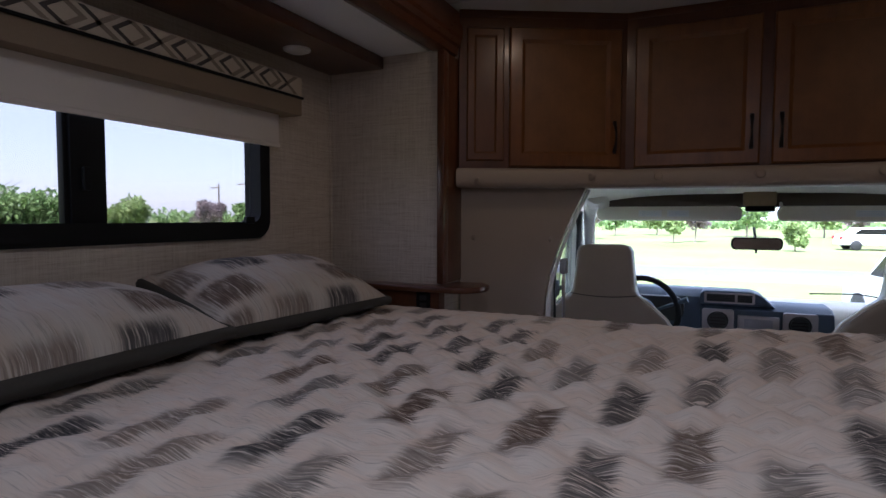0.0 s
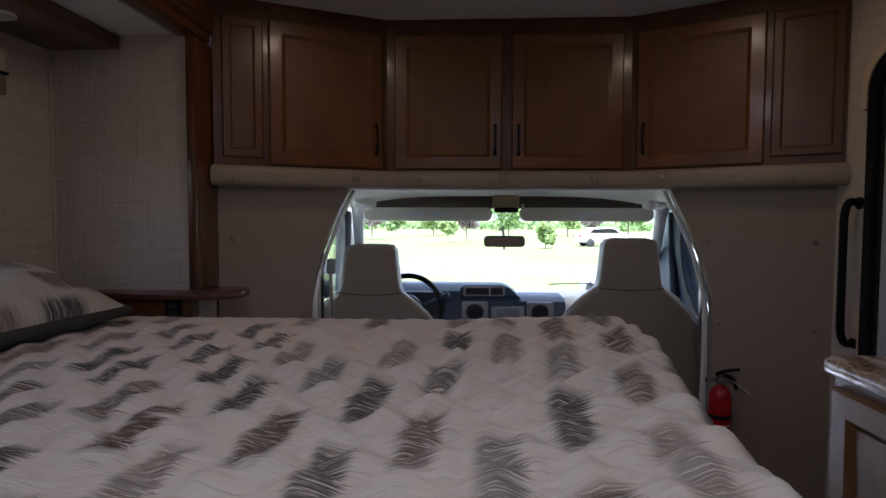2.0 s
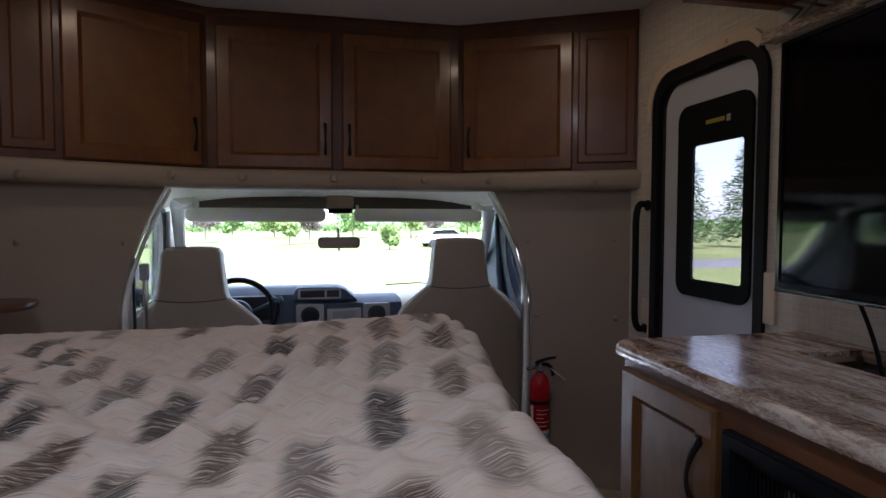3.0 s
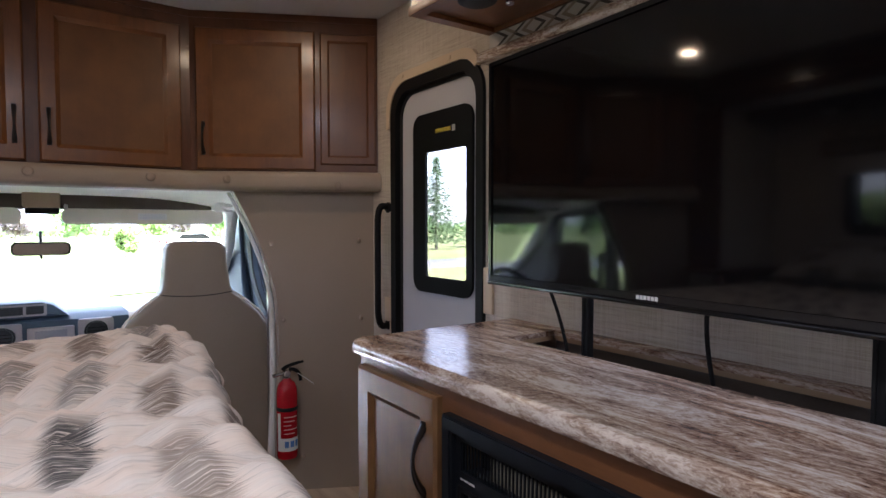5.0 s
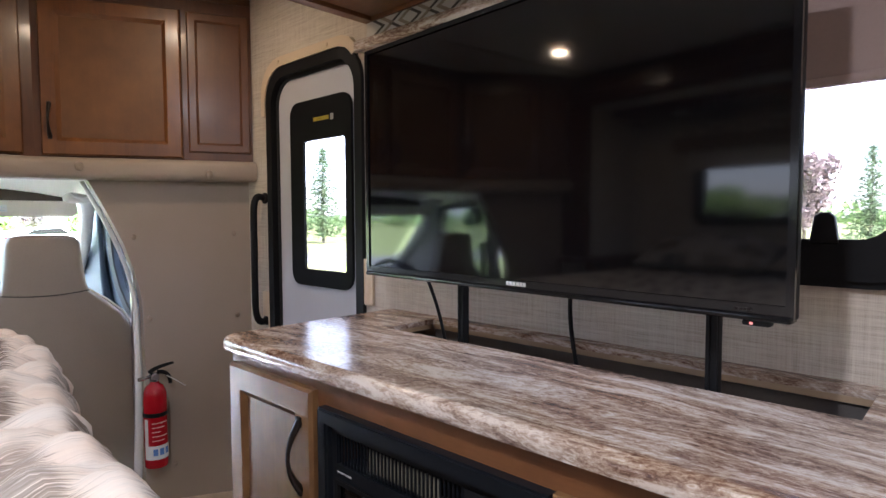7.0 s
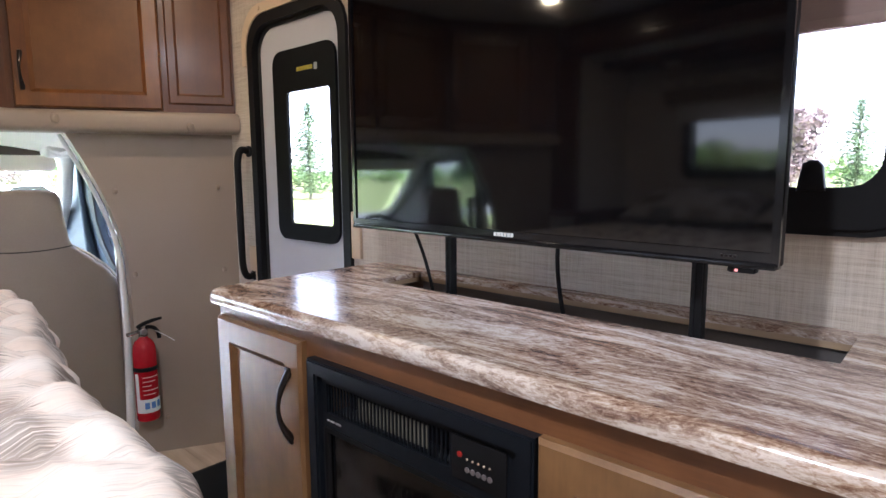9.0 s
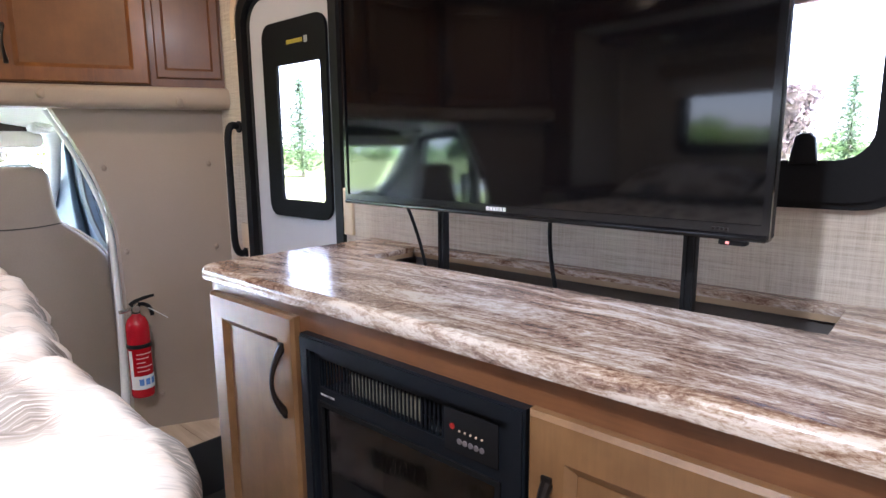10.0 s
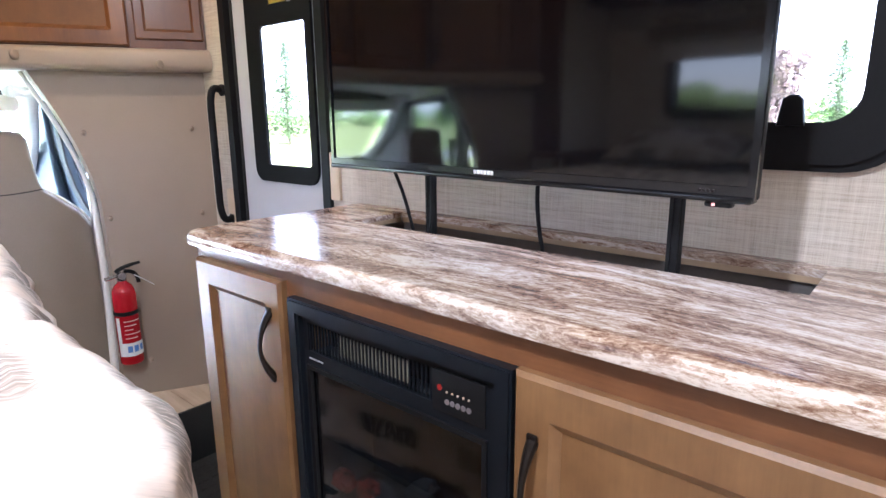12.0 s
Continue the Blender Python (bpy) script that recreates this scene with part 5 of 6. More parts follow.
def ceiling_light(x, y, watts, tone):
    ob = base("ceiling_light", x, y, CEIL, "round warm ceiling puck light, switched on, some added as fill", "light", "ceiling lights")
    part("rim", lathe(bmesh.new(), [(0.026, -0.012), (0.044, -0.008), (0.047, 0.0)], (x, y, CEIL), 24), M_WHITE, ob)
    part("lens", lathe(bmesh.new(), [(0.008, -0.017), (0.018, -0.016), (0.0255, -0.0125)], (x, y, CEIL), 24), M_LAMP, ob)
    ld = bpy.data.lights.new("ceiling_lamp", 'AREA')
    ld.shape, ld.size, ld.energy, ld.color = 'DISK', 0.07, watts, tone
    lo = new("ceiling_lamp", ld)
    lo.location = (x, y, CEIL - 0.02)
    return ob


# the last four pucks are unseen additions that brighten bed and room
for x, y, w, c in ((-0.36, 1.94, 0.07, WARM), (0.93, 1.94, 0.07, WARM), (0.05, 0.34, 0.40, FILL), (-0.30, -1.0, 0.10, FILL), (0.62, -1.0, 0.10, FILL), (-0.35, -2.4, 0.18, FILL)):
    ceiling_light(x, y, w, c)

# ---- cab ----
YH = 3.18   # windscreen header
CC = 0.315   # middle of the cab


def captain_seat(xc, dz):
    ob = base("captain_seat", xc, 2.80, -0.25, "taupe vinyl high-backed cab seat with built-in headrest", "seat", "cab seats")
    rt = [(0.0, 1.128), (0.075, 1.127), (0.105, 1.12), (0.121, 1.098), (0.128, 1.02), (0.139, 0.93), (0.150, 0.90), (0.205, 0.855), (0.265, 0.80), (0.30, 0.745), (0.320, 0.66), (0.333, 0.50), (0.338, 0.30), (0.335, 0.10)]
    outline = [(xc + u, v) for u, v in rt] + [(xc - u, v) for u, v in rt[::-1][:-1]]
    back = part("backrest", plate(bmesh.new(), outline, 'y', 2.72, 2.84, 0.022, 4), M_SEAT, ob)
    seam = [(xc + u, 2.7195, 0.905 - 0.012 * (1 - (u / 0.145) ** 2)) for u in [-0.145 + 0.29 * i / 12 for i in range(13)]]
    part("seam", tube(bmesh.new(), seam, 0.0022, 6), M_DIM, back)
    pts = [(xc + 0.143, 2.75, 0.90), (xc + 0.205, 2.75, 0.857), (xc + 0.266, 2.75, 0.802), (xc + 0.303, 2.75, 0.745), (xc + 0.325, 2.75, 0.65)]
    for s in (1, -1):
        part("piping", tube(bmesh.new(), [(xc + s * (p[0] - xc + 0.004), p[1], p[2] + 0.003) for p in pts], 0.006, 8), M_VISOR, back, "pale piping")
    part("cushion", box(bmesh.new(), xc - 0.27, 2.84, 0.10, xc + 0.27, 3.28, 0.28, 0.05, 3), M_SEAT, ob)
    part("pedestal", box(bmesh.new(), xc - 0.2, 2.86, -0.25, xc + 0.2, 3.2, 0.10, 0.02), M_BLACK, ob)
    ob.location.z += dz
    return ob


captain_seat(-0.340, -0.034)
captain_seat(0.845, 0.0)

# cab shell
bm = box(bmesh.new(), XC - 1.0, 2.52, -0.30, XC + 1.0, 4.4, -0.25)
structure("cab_floor", bm, M_RUBBER, "black rubber cab floor")
bm = bmesh.new()
grid = []
for j in range(9):
    t = j / 8
    y = 2.60 + (YH - 2.60) * t
    row = []
    for i in range(17):
        u = 2 * i / 16 - 1
        z = 1.375 - 0.045 * t * t - 0.07 * abs(u) ** 4
        row.append(bm.verts.new((XC + u * (0.90 - 0.04 * t), y + 0.05 * (1 - u * u) * t, z)))
    grid.append(row)
for a, b in zip(grid, grid[1:]):
    for i in range(16):
        bm.faces.new((a[i], a[i + 1], b[i + 1], b[i]))
bmesh.ops.solidify(bm, geom=bm.faces[:], thickness=-0.03)
structure("ceiling_cab", bm, M_HEADL, "pale cloth headliner over the cab", 60)
bm = box(bmesh.new(), XL - 0.02, 2.66, 1.40, XR + 0.02, 4.0, 1.44)
structure("cab_over_floor", bm, M_SHELL, "white cab-over underside")
bm = box(bmesh.new(), CC - 0.80, YH + 0.02, 1.268, CC + 0.80, YH + 0.09, 1.36, 0.015)
structure("windscreen_header", bm, M_BROWN, "dark brown padded header over the windscreen", 40)
oh = base("overhead_console", 0.30, YH, 1.27, "tan overhead console with a dark lens", "console")
part("body", box(bmesh.new(), 0.235, YH - 0.02, 1.272, 0.375, YH + 0.06, 1.345, 0.012), M_TAN, oh)
part("lens", box(bmesh.new(), 0.245, YH - 0.015, 1.246, 0.37, YH + 0.03, 1.273, 0.006), M_BLACK, oh)


def visor(x0, x1, marks):
    ob = base("sun_visor", (x0 + x1) / 2, YH, 1.21, "cream vinyl sun visor folded down, with printed labels", "visor", "sun visors")
    drop = Matrix.Translation((0, 0, -0.019))
    out = rounded(x0, 1.213, x1, 1.284, 0.03, 5)
    bm = plate(bmesh.new(), out, 'y', YH - 0.045, YH - 0.022, 0.008, 3)
    bm.transform(drop @ Matrix.Translation((0, YH, 1.25)) @ Matrix.Rotation(radians(-12), 4, 'X') @ Matrix.Translation((0, -YH, -1.25)))
    part("pad", bm, M_VISOR, ob)
    for a, b in marks:
        bm = box(bmesh.new(), a, YH - 0.0475, 1.230, b, YH - 0.0462, 1.262)
        bm.transform(drop @ Matrix.Translation((0, YH, 1.25)) @ Matrix.Rotation(radians(-12), 4, 'X') @ Matrix.Translation((0, -YH, -1.25)))
        part("printed_label", bm, M_PAPER, ob)
        bm = bmesh.new()
        for i in range(4):
            box(bm, a + 0.008, YH - 0.0484, 1.236 + i * 0.006, b - 0.008 - 0.01 * (i % 2), YH - 0.0474, 1.2372 + i * 0.006)
        bm.transform(drop @ Matrix.Translation((0, YH, 1.25)) @ Matrix.Rotation(radians(-12), 4, 'X') @ Matrix.Translation((0, -YH, -1.25)))
        part("printed_line", bm, plain("pale_blue_print", (0.50, 0.56, 0.68), 0.5), ob)
    part("pivot", tube(bmesh.new(), [(x0 + 0.02, YH - 0.02, 1.256), (x0 + 0.02, YH + 0.03, 1.29)], 0.008, 8), M_WHITE, ob)
    return ob


visor(-0.445, 0.232, [(-0.235, -0.125), (-0.10, 0.0)])
visor(0.375, 1.065, [(0.675, 0.80)])

mr = base("rear_view_mirror", 0.30, YH + 0.06, 1.06, "black rear-view mirror on the windscreen", "mirror")
bm = plate(bmesh.new(), rounded(0.19, 1.062, 0.412, 1.122, 0.022, 5), 'y', YH + 0.03, YH + 0.07, 0.01, 2)
part("housing", bm, M_BLACK, mr)
k = Nodes("mirror_silver", 0.02, 1.0)
k.color((0.75, 0.75, 0.76))
M_MIRROR = k.m
part("mirror_face", plate(bmesh.new(), rounded(0.198, 1.068, 0.404, 1.116, 0.018, 5), 'y', YH + 0.027, YH + 0.0295), M_MIRROR, mr)
part("stalk", tube(bmesh.new(), [(0.30, YH + 0.06, 1.10), (0.30, YH + 0.23, 1.165)], 0.007, 8), M_BLACK, mr)
part("toggle", tube(bmesh.new(), [(0.30, YH + 0.05, 1.064), (0.30, YH + 0.045, 1.048)], 0.005, 8), M_BLACK, mr)

for s in (-1, 1):
    # pillar from the header's corner down to the dashboard
    pts = [(CC + s * 0.75, YH - 0.12, 1.335), (CC + s * 0.79, YH - 0.02, 1.29), (CC + s * 0.812, YH + 0.06, 1.20), (CC + s * 0.825, YH + 0.15, 1.08), (CC + s * 0.86, YH + 0.60, 0.76), (CC + s * 0.86, YH + 0.7, 0.5)]
    thing("windscreen_pillar", tube(bmesh.new(), pts, [0.055, 0.045, 0.030, 0.028, 0.04, 0.05], 12), M_WHITE, "off-white windscreen pillar trim", "pillar", kind="structure", smooth=60)
    # trim along the bulkhead's edge, behind it
    pts = []
    for i in range(24):
        z = 1.335 - i * (1.335 - 0.06) / 23
        x = XC + s * (half_open(z) - 0.005)
        pts.append((x, front(x) + 0.115, z))
    thing("opening_trim", tube(bmesh.new(), pts, [0.0085 + 0.006 * min(1, max(0, (0.95 - p[2]) / 0.3)) + 0.003 * min(1, max(0, (0.45 - p[2]) / 0.15)) for p in pts], 10), M_SHELL, "off-white trim along the cab opening", "trim", kind="structure", smooth=60)
    ob = base("cab_door", CC + s * 0.90, 3.1, 0.0, "cab door with moulded trim and a dark-framed side window", "door", kind="structure")
    xa, xb = CC + s * 0.865, CC + s * 0.915
    out = [(2.62, -0.2), (3.4, -0.2), (3.95, -0.2), (3.95, 0.78), (3.62, 0.95), (3.42, 1.15), (3.34, 1.29), (2.62, 1.33)]
    inn = [(2.68, 0.72), (2.76, 0.75), (2.86, 0.80), (2.96, 0.88), (3.03, 0.98), (3.06, 1.10), (3.04, 1.245), (2.68, 1.265)]
    if s < 0:
        inn = [(2.68, 0.52), (2.9, 0.52), (3.06, 0.56), (3.12, 0.82), (3.15, 1.06), (3.16, 1.17), (3.13, 1.245), (2.68, 1.265)]
    part("door_shell", ring(bmesh.new(), out, inn, 'x', min(xa, xb), max(xa, xb)), M_DASH if s > 0 else M_DOORTRIM, ob, "", 30)
    rim = [(y + 0.045 * (1 if y > 2.7 else -0.3), z + (0.02 if z > 1.2 else -0.012)) for y, z in inn]
    part("window_seal", ring(bmesh.new(), rim, inn, 'x', min(xa, xa - s * 0.008), max(xa, xa - s * 0.008)), M_RUBBER, ob, "black rubber window seal", 30)
    part("sash_post", tube(bmesh.new(), [(xa - s * 0.012, 3.20, 1.25), (xa - s * 0.014, 3.18, 1.05), (xa - s * 0.02, 3.12, 0.90), (xa - s * 0.02, 3.05, 0.74)], [0.012, 0.013, 0.02, 0.03], 8), M_DASH if s > 0 else M_GREYINK, ob, "slim moulded post ahead of the window", 60)
    gp = part("pane", wall_sheet(bmesh.new(), 'x', min(xa + s * 0.02, xa + s * 0.024), max(xa + s * 0.02, xa + s * 0.024), (2.66, 3.20), (0.50, 1.28), []), M_TINT if s < 0 else M_GLASS, ob, "", 0)
    gp.visible_shadow = False
    bm = box(bmesh.new(), CC + s * 1.10 - 0.08, 3.42, 0.74, CC + s * 1.10 + 0.08, 3.50, 0.98, 0.03, 3)
    tube(bm, [(CC + s * 0.91, 3.45, 0.80), (CC + s * 1.08, 3.46, 0.80)], 0.015, 8)
    part("wing_mirror", bm, M_BLACK, ob)
    belt = base("seat_belt", CC + s * 0.82, 2.68, 0.1, "pale grey seat belt webbing hanging beside the cab door", "seat belt", "seat belts")
    part("webbing", box(bmesh.new(), CC + s * 0.822 - 0.004, 2.66, 0.1, CC + s * 0.822 + 0.004, 2.70, 0.97, 0.001), M_SILVER, belt)
    part("anchor", box(bmesh.new(), CC + s * 0.822 - 0.016, 2.655, 0.96, CC + s * 0.822 + 0.016, 2.70, 1.03, 0.008, 3), M_GREYINK, belt, "grey moulded belt anchor")
    # moulded corner between header and pillar
    bm = box(bmesh.new(), CC + s * 0.755 - 0.055, YH - 0.10, 1.262, CC + s * 0.755 + 0.055, YH + 0.02, 1.345, 0.022, 3)
    box(bm, CC + s * 0.735 - 0.02, YH - 0.125, 1.285, CC + s * 0.735 + 0.02, YH - 0.09, 1.325, 0.008, 2)
    thing("corner_trim", bm, M_WHITE, "off-white moulded corner trim above the windscreen pillar", "trim", kind="structure", smooth=60)

# windscreen
bm = bmesh.new()
pts = [(CC - 0.80, YH + 0.07, 1.31), (CC + 0.80, YH + 0.07, 1.31), (CC + 0.87, YH + 0.72, 0.74), (CC - 0.87, YH + 0.72, 0.74)]
quad(bm, *pts)
ws = thing("windscreen", bm, M_WIND, "clear raked windscreen", "window", kind="structure", smooth=0)
ws.visible_shadow = False

# dashboard
db = base("dashboard", 0.3, 3.65, 0.2, "slate blue moulded dashboard with centre stack and vents", "dashboard")
prof = [(3.42, 0.30), (3.44, 0.60), (3.47, 0.70), (3.52, 0.742), (3.60, 0.758), (3.92, 0.75), (3.95, 0.30)]
part("main_pad", plate(bmesh.new(), prof, 'x', XC - 0.90, XC + 0.90, 0.01), M_VISOR, db, "pale lower dash pad")
part("driver_pad", plate(bmesh.new(), [(3.40, 0.30), (3.42, 0.66), (3.46, 0.79), (3.52, 0.822), (3.66, 0.825), (3.80, 0.75), (3.80, 0.30)], 'x', -0.60, 0.09, 0.02, 3), M_DASH, db)
part("centre_pad", plate(bmesh.new(), [(3.36, 0.30), (3.39, 0.63), (3.42, 0.74), (3.47, 0.762), (3.66, 0.762), (3.80, 0.74), (3.80, 0.30)], 'x', 0.06, 0.665, 0.015, 3), M_DASH, db)
hood = part("vent_hood", plate(bmesh.new(), [(0.05, 0.755), (0.06, 0.815), (0.08, 0.830), (0.30, 0.830), (0.345, 0.815), (0.40, 0.765), (0.41, 0.755)], 'y', 3.44, 3.62, 0.008, 2), M_DASH, db)
part("vent_bezel", ring(bmesh.new(), rounded(0.078, 0.766, 0.318, 0.822, 0.006, 2), rounded(0.09, 0.774, 0.306, 0.814, 0.004, 2), 'y', 3.432, 3.442), M_SILVER, hood)
part("vent_divider", box(bmesh.new(), 0.225, 3.433, 0.774, 0.237, 3.442, 0.814), M_SILVER, hood)
part("vent_dark", box(bmesh.new(), 0.09, 3.438, 0.774, 0.306, 3.443, 0.814), M_DASHDK, hood)
for i in range(3):
    part("vane", box(bmesh.new(), 0.092, 3.435, 0.782 + i * 0.010, 0.304, 3.439, 0.784 + i * 0.010), M_BLACK, hood)
for x in (0.145, 0.515):
    fr_ = part("dial_bezel", ring(bmesh.new(), rounded(x - 0.075, 0.615, x + 0.075, 0.742, 0.012, 4), rounded(x - 0.052, 0.632, x + 0.052, 0.730, 0.048, 4), 'y', 3.372, 3.395), M_SILVER, db)
    p = lathe(bmesh.new(), [(0.052, 0), (0.05, 0.012), (0.042, 0.016), (0.040, 0.010), (0.0005, 0.010)], (0, 0, 0), 22)
    p.transform(Matrix.Translation((x, 3.392, 0.681)) @ Matrix.Rotation(radians(90), 4, 'X'))
    part("round_vent", p, M_DASHDK, fr_)
    for i in range(3):
        part("vane", box(bmesh.new(), x - 0.036, 3.376, 0.663 + i * 0.016, x + 0.036, 3.381, 0.667 + i * 0.016), M_BLACK, fr_)
rad = part("radio", box(bmesh.new(), 0.238, 3.375, 0.61, 0.425, 3.40, 0.715, 0.004), M_SILVER, db)
part("radio_display", box(bmesh.new(), 0.268, 3.372, 0.655, 0.395, 3.376, 0.70), plain("grey_display", (0.25, 0.24, 0.27), 0.2), rad)
for i in range(5):
    part("radio_key", box(bmesh.new(), 0.262 + i * 0.028, 3.371, 0.632, 0.282 + i * 0.028, 3.376, 0.643, 0.001), M_PAPER, rad)
part("instrument_face", plate(bmesh.new(), rounded(-0.44, 0.66, -0.02, 0.79, 0.05, 5), 'y', 3.405, 3.47), M_DASHDK, db)

sw = base("steering_wheel", -0.245, 3.30, 0.69, "slate and black steering wheel with a stalk", "steering wheel")
m = Matrix.Translation((-0.235, 3.31, 0.705)) @ Matrix.Rotation(radians(72), 4, 'X')
bm = bmesh.new()
tube(bm, [(0.192 * math.cos(a), 0.192 * math.sin(a), 0) for a in [2 * math.pi * i / 40 for i in range(41)]], 0.0155, 10, False)
bm.transform(m)
part("rim", bm, M_BLACK, sw)
for a in (205, 335):
    bm = tube(bmesh.new(), [(0.03 * math.cos(radians(a)), 0.03 * math.sin(radians(a)), -0.01), (0.188 * math.cos(radians(a)), 0.188 * math.sin(radians(a)), 0)], [0.03, 0.018], 8)
    bm.transform(m)
    part("spoke", bm, M_DASH, sw)
bm = lathe(bmesh.new(), [(0.075, -0.03), (0.085, 0.0), (0.075, 0.022), (0.04, 0.03)], (0, 0, 0), 24)
bm.transform(m)
part("hub", bm, M_DASH, sw)
part("gear_stalk", tube(bmesh.new(), [(-0.20, 3.36, 0.70), (-0.06, 3.33, 0.765), (0.0, 3.32, 0.79)], [0.008, 0.009, 0.016], 10), M_DASH, sw)
thing("wiper_arm", tube(bmesh.new(), [(1.0, 3.96, 0.772), (0.85, 3.92, 0.795), (0.62, 3.88, 0.79)], 0.004, 6), M_BLACK, "black wiper arm at the foot of the windscreen", "wiper")
bm = box(bmesh.new(), XC - 0.85, 3.96, 0.20, XC + 0.85, 4.9, 0.62, 0.08, 3)
thing("engine_hood", bm, M_SHELL, "white engine hood ahead of the windscreen", "vehicle hood", kind="structure")
# closing faces between cab and body
bm = bmesh.new()
for s in (-1, 1):
    xo = XR if s > 0 else XL
    box(bm, min(XC + s * 0.95, xo + s * 0.06), 2.60, -0.3, max(XC + s * 0.95, xo + s * 0.06), 2.66, 1.42)
box(bm, XL - 0.06, 2.95, 1.42, XR + 0.06, 3.0, CEIL + 0.06)
structure("cab_closing_wall", bm, M_SHELL, "white shell between cab and body")

# ---- outdoors ----
bm = bmesh.new()
nn_, R_ = 48, 900
rings_ = [2.0, 8, 20, 45, 90, 200, 450, R_]
prev = None
c0 = bm.verts.new((0, 0, GROUND))
for r in rings_:
    cur = [bm.verts.new((r * math.cos(2 * math.pi * i / nn_), r * math.sin(2 * math.pi * i / nn_), GROUND + (0.05 * noise.noise(Vector((math.cos(2 * math.pi * i / nn_) * 2, math.sin(2 * math.pi * i / nn_) * 2, r * 0.02))) if 20 < r < 300 else 0))) for i in range(nn_)]
    for i in range(nn_):
        if prev:
            bm.faces.new((prev[i], cur[i], cur[(i + 1) % nn_], prev[(i + 1) % nn_]))
        else:
            bm.faces.new((c0, cur[i], cur[(i + 1) % nn_]))
    prev = cur
ground = structure("ground", bm, M_GRASS, "sunlit mown lawn", 60)
bm = bmesh.new()
segs = []
for i in range(41):
    x = -80 + i * 4
    yy = 24.0 + 0.06 * x + 0.0012 * x * x
    segs.append((bm.verts.new((x, yy - 2.6, GROUND + 0.03)), bm.verts.new((x, yy + 2.2, GROUND + 0.03))))
for a, b in zip(segs, segs[1:]):
    bm.faces.new((a[0], b[0], b[1], a[1]))
    for k in (0, 1):
        lo = [bm.verts.new((q.co.x, q.co.y + (0.3 if k else -0.3), GROUND - 0.12)) for q in (a[k], b[k])]
        bm.faces.new((a[k], b[k], lo[1], lo[0]))
bmesh.ops.recalc_face_normals(bm, faces=bm.faces[:])
structure("road", bm, M_ROAD, "pale grey asphalt drive across the lawn")
bm = plate(bmesh.new(), [(-3.2, -6), (5.0, -6), (5.0, 9.5), (-3.2, 9.5)], 'z', GROUND - 0.05, GROUND + 0.006)
structure("pavement", bm, M_PAD, "pale concrete parking pad under the motorhome")


def leaf_cloud(bm, rng, centre, radii, count, size):
    for _ in range(count):
        d = Vector((rng.gauss(0, 1), rng.gauss(0, 1), rng.gauss(0, 1))).normalized()
        rr = rng.random() ** 0.4
        lump = 0.75 + 0.35 * noise.noise(d * 2.1 + Vector(centre) * 0.37)
        p = Vector(centre) + Vector((d.x * radii[0], d.y * radii[1], d.z * radii[2])) * rr * lump
        a = Vector((rng.gauss(0, 1), rng.gauss(0, 1), rng.gauss(0, 1))).normalized()
        b = a.cross(Vector((rng.gauss(0, 1), rng.gauss(0, 1), rng.gauss(0, 1)))).normalized()
        s = size * (0.6 + 0.8 * rng.random())
        quad(bm, p - a * s, p - b * s * 0.6, p + a * s, p + b * s * 0.6)


def broadleaf(x, y, h, rad, leaves, label, seed, clear=0.3, count=900, size=0.16):
    count, size = int(count * 2.2), size * 0.72
    rng = random.Random(seed)
    ob = base("tree", x, y, GROUND, label, "tree")
    bm = bmesh.new()
    top = GROUND + h
    tube(bm, [(x, y, GROUND - 0.1), (x + 0.03 * h * rng.gauss(0, 0.4), y, GROUND + h * 0.35), (x, y, GROUND + h * 0.8)], [0.022 * h, 0.016 * h, 0.006 * h], 8)
    for i in range(7):
        a = i * 2.4 + rng.random()
        z0 = GROUND + h * (0.3 + 0.07 * i)
        tube(bm, [(x, y, z0), (x + rad * 0.5 * math.cos(a), y + rad * 0.5 * math.sin(a), z0 + h * 0.14), (x + rad * 0.8 * math.cos(a), y + rad * 0.8 * math.sin(a), z0 + h * 0.24)], [0.008 * h, 0.005 * h, 0.002 * h], 5)
    part("trunk", bm, M_BARK, ob)
    bm = bmesh.new()
    zc = GROUND + h * (clear + (1 - clear) / 2)
    rz = h * (1 - clear) / 2
    leaf_cloud(bm, rng, (x, y, zc), (rad * 0.85, rad * 0.85, rz * 0.9), count // 2, size)
    for i in range(7):
        a = i * 2.4 + rng.random()
        q = rng.random()
        leaf_cloud(bm, rng, (x + rad * 0.55 * math.cos(a), y + rad * 0.55 * math.sin(a), zc + rz * (q * 1.2 - 0.55)), (rad * 0.48, rad * 0.48, rz * 0.42), count // 14, size)
    part("crown", bm, leaves, ob, "", 0)
    return ob


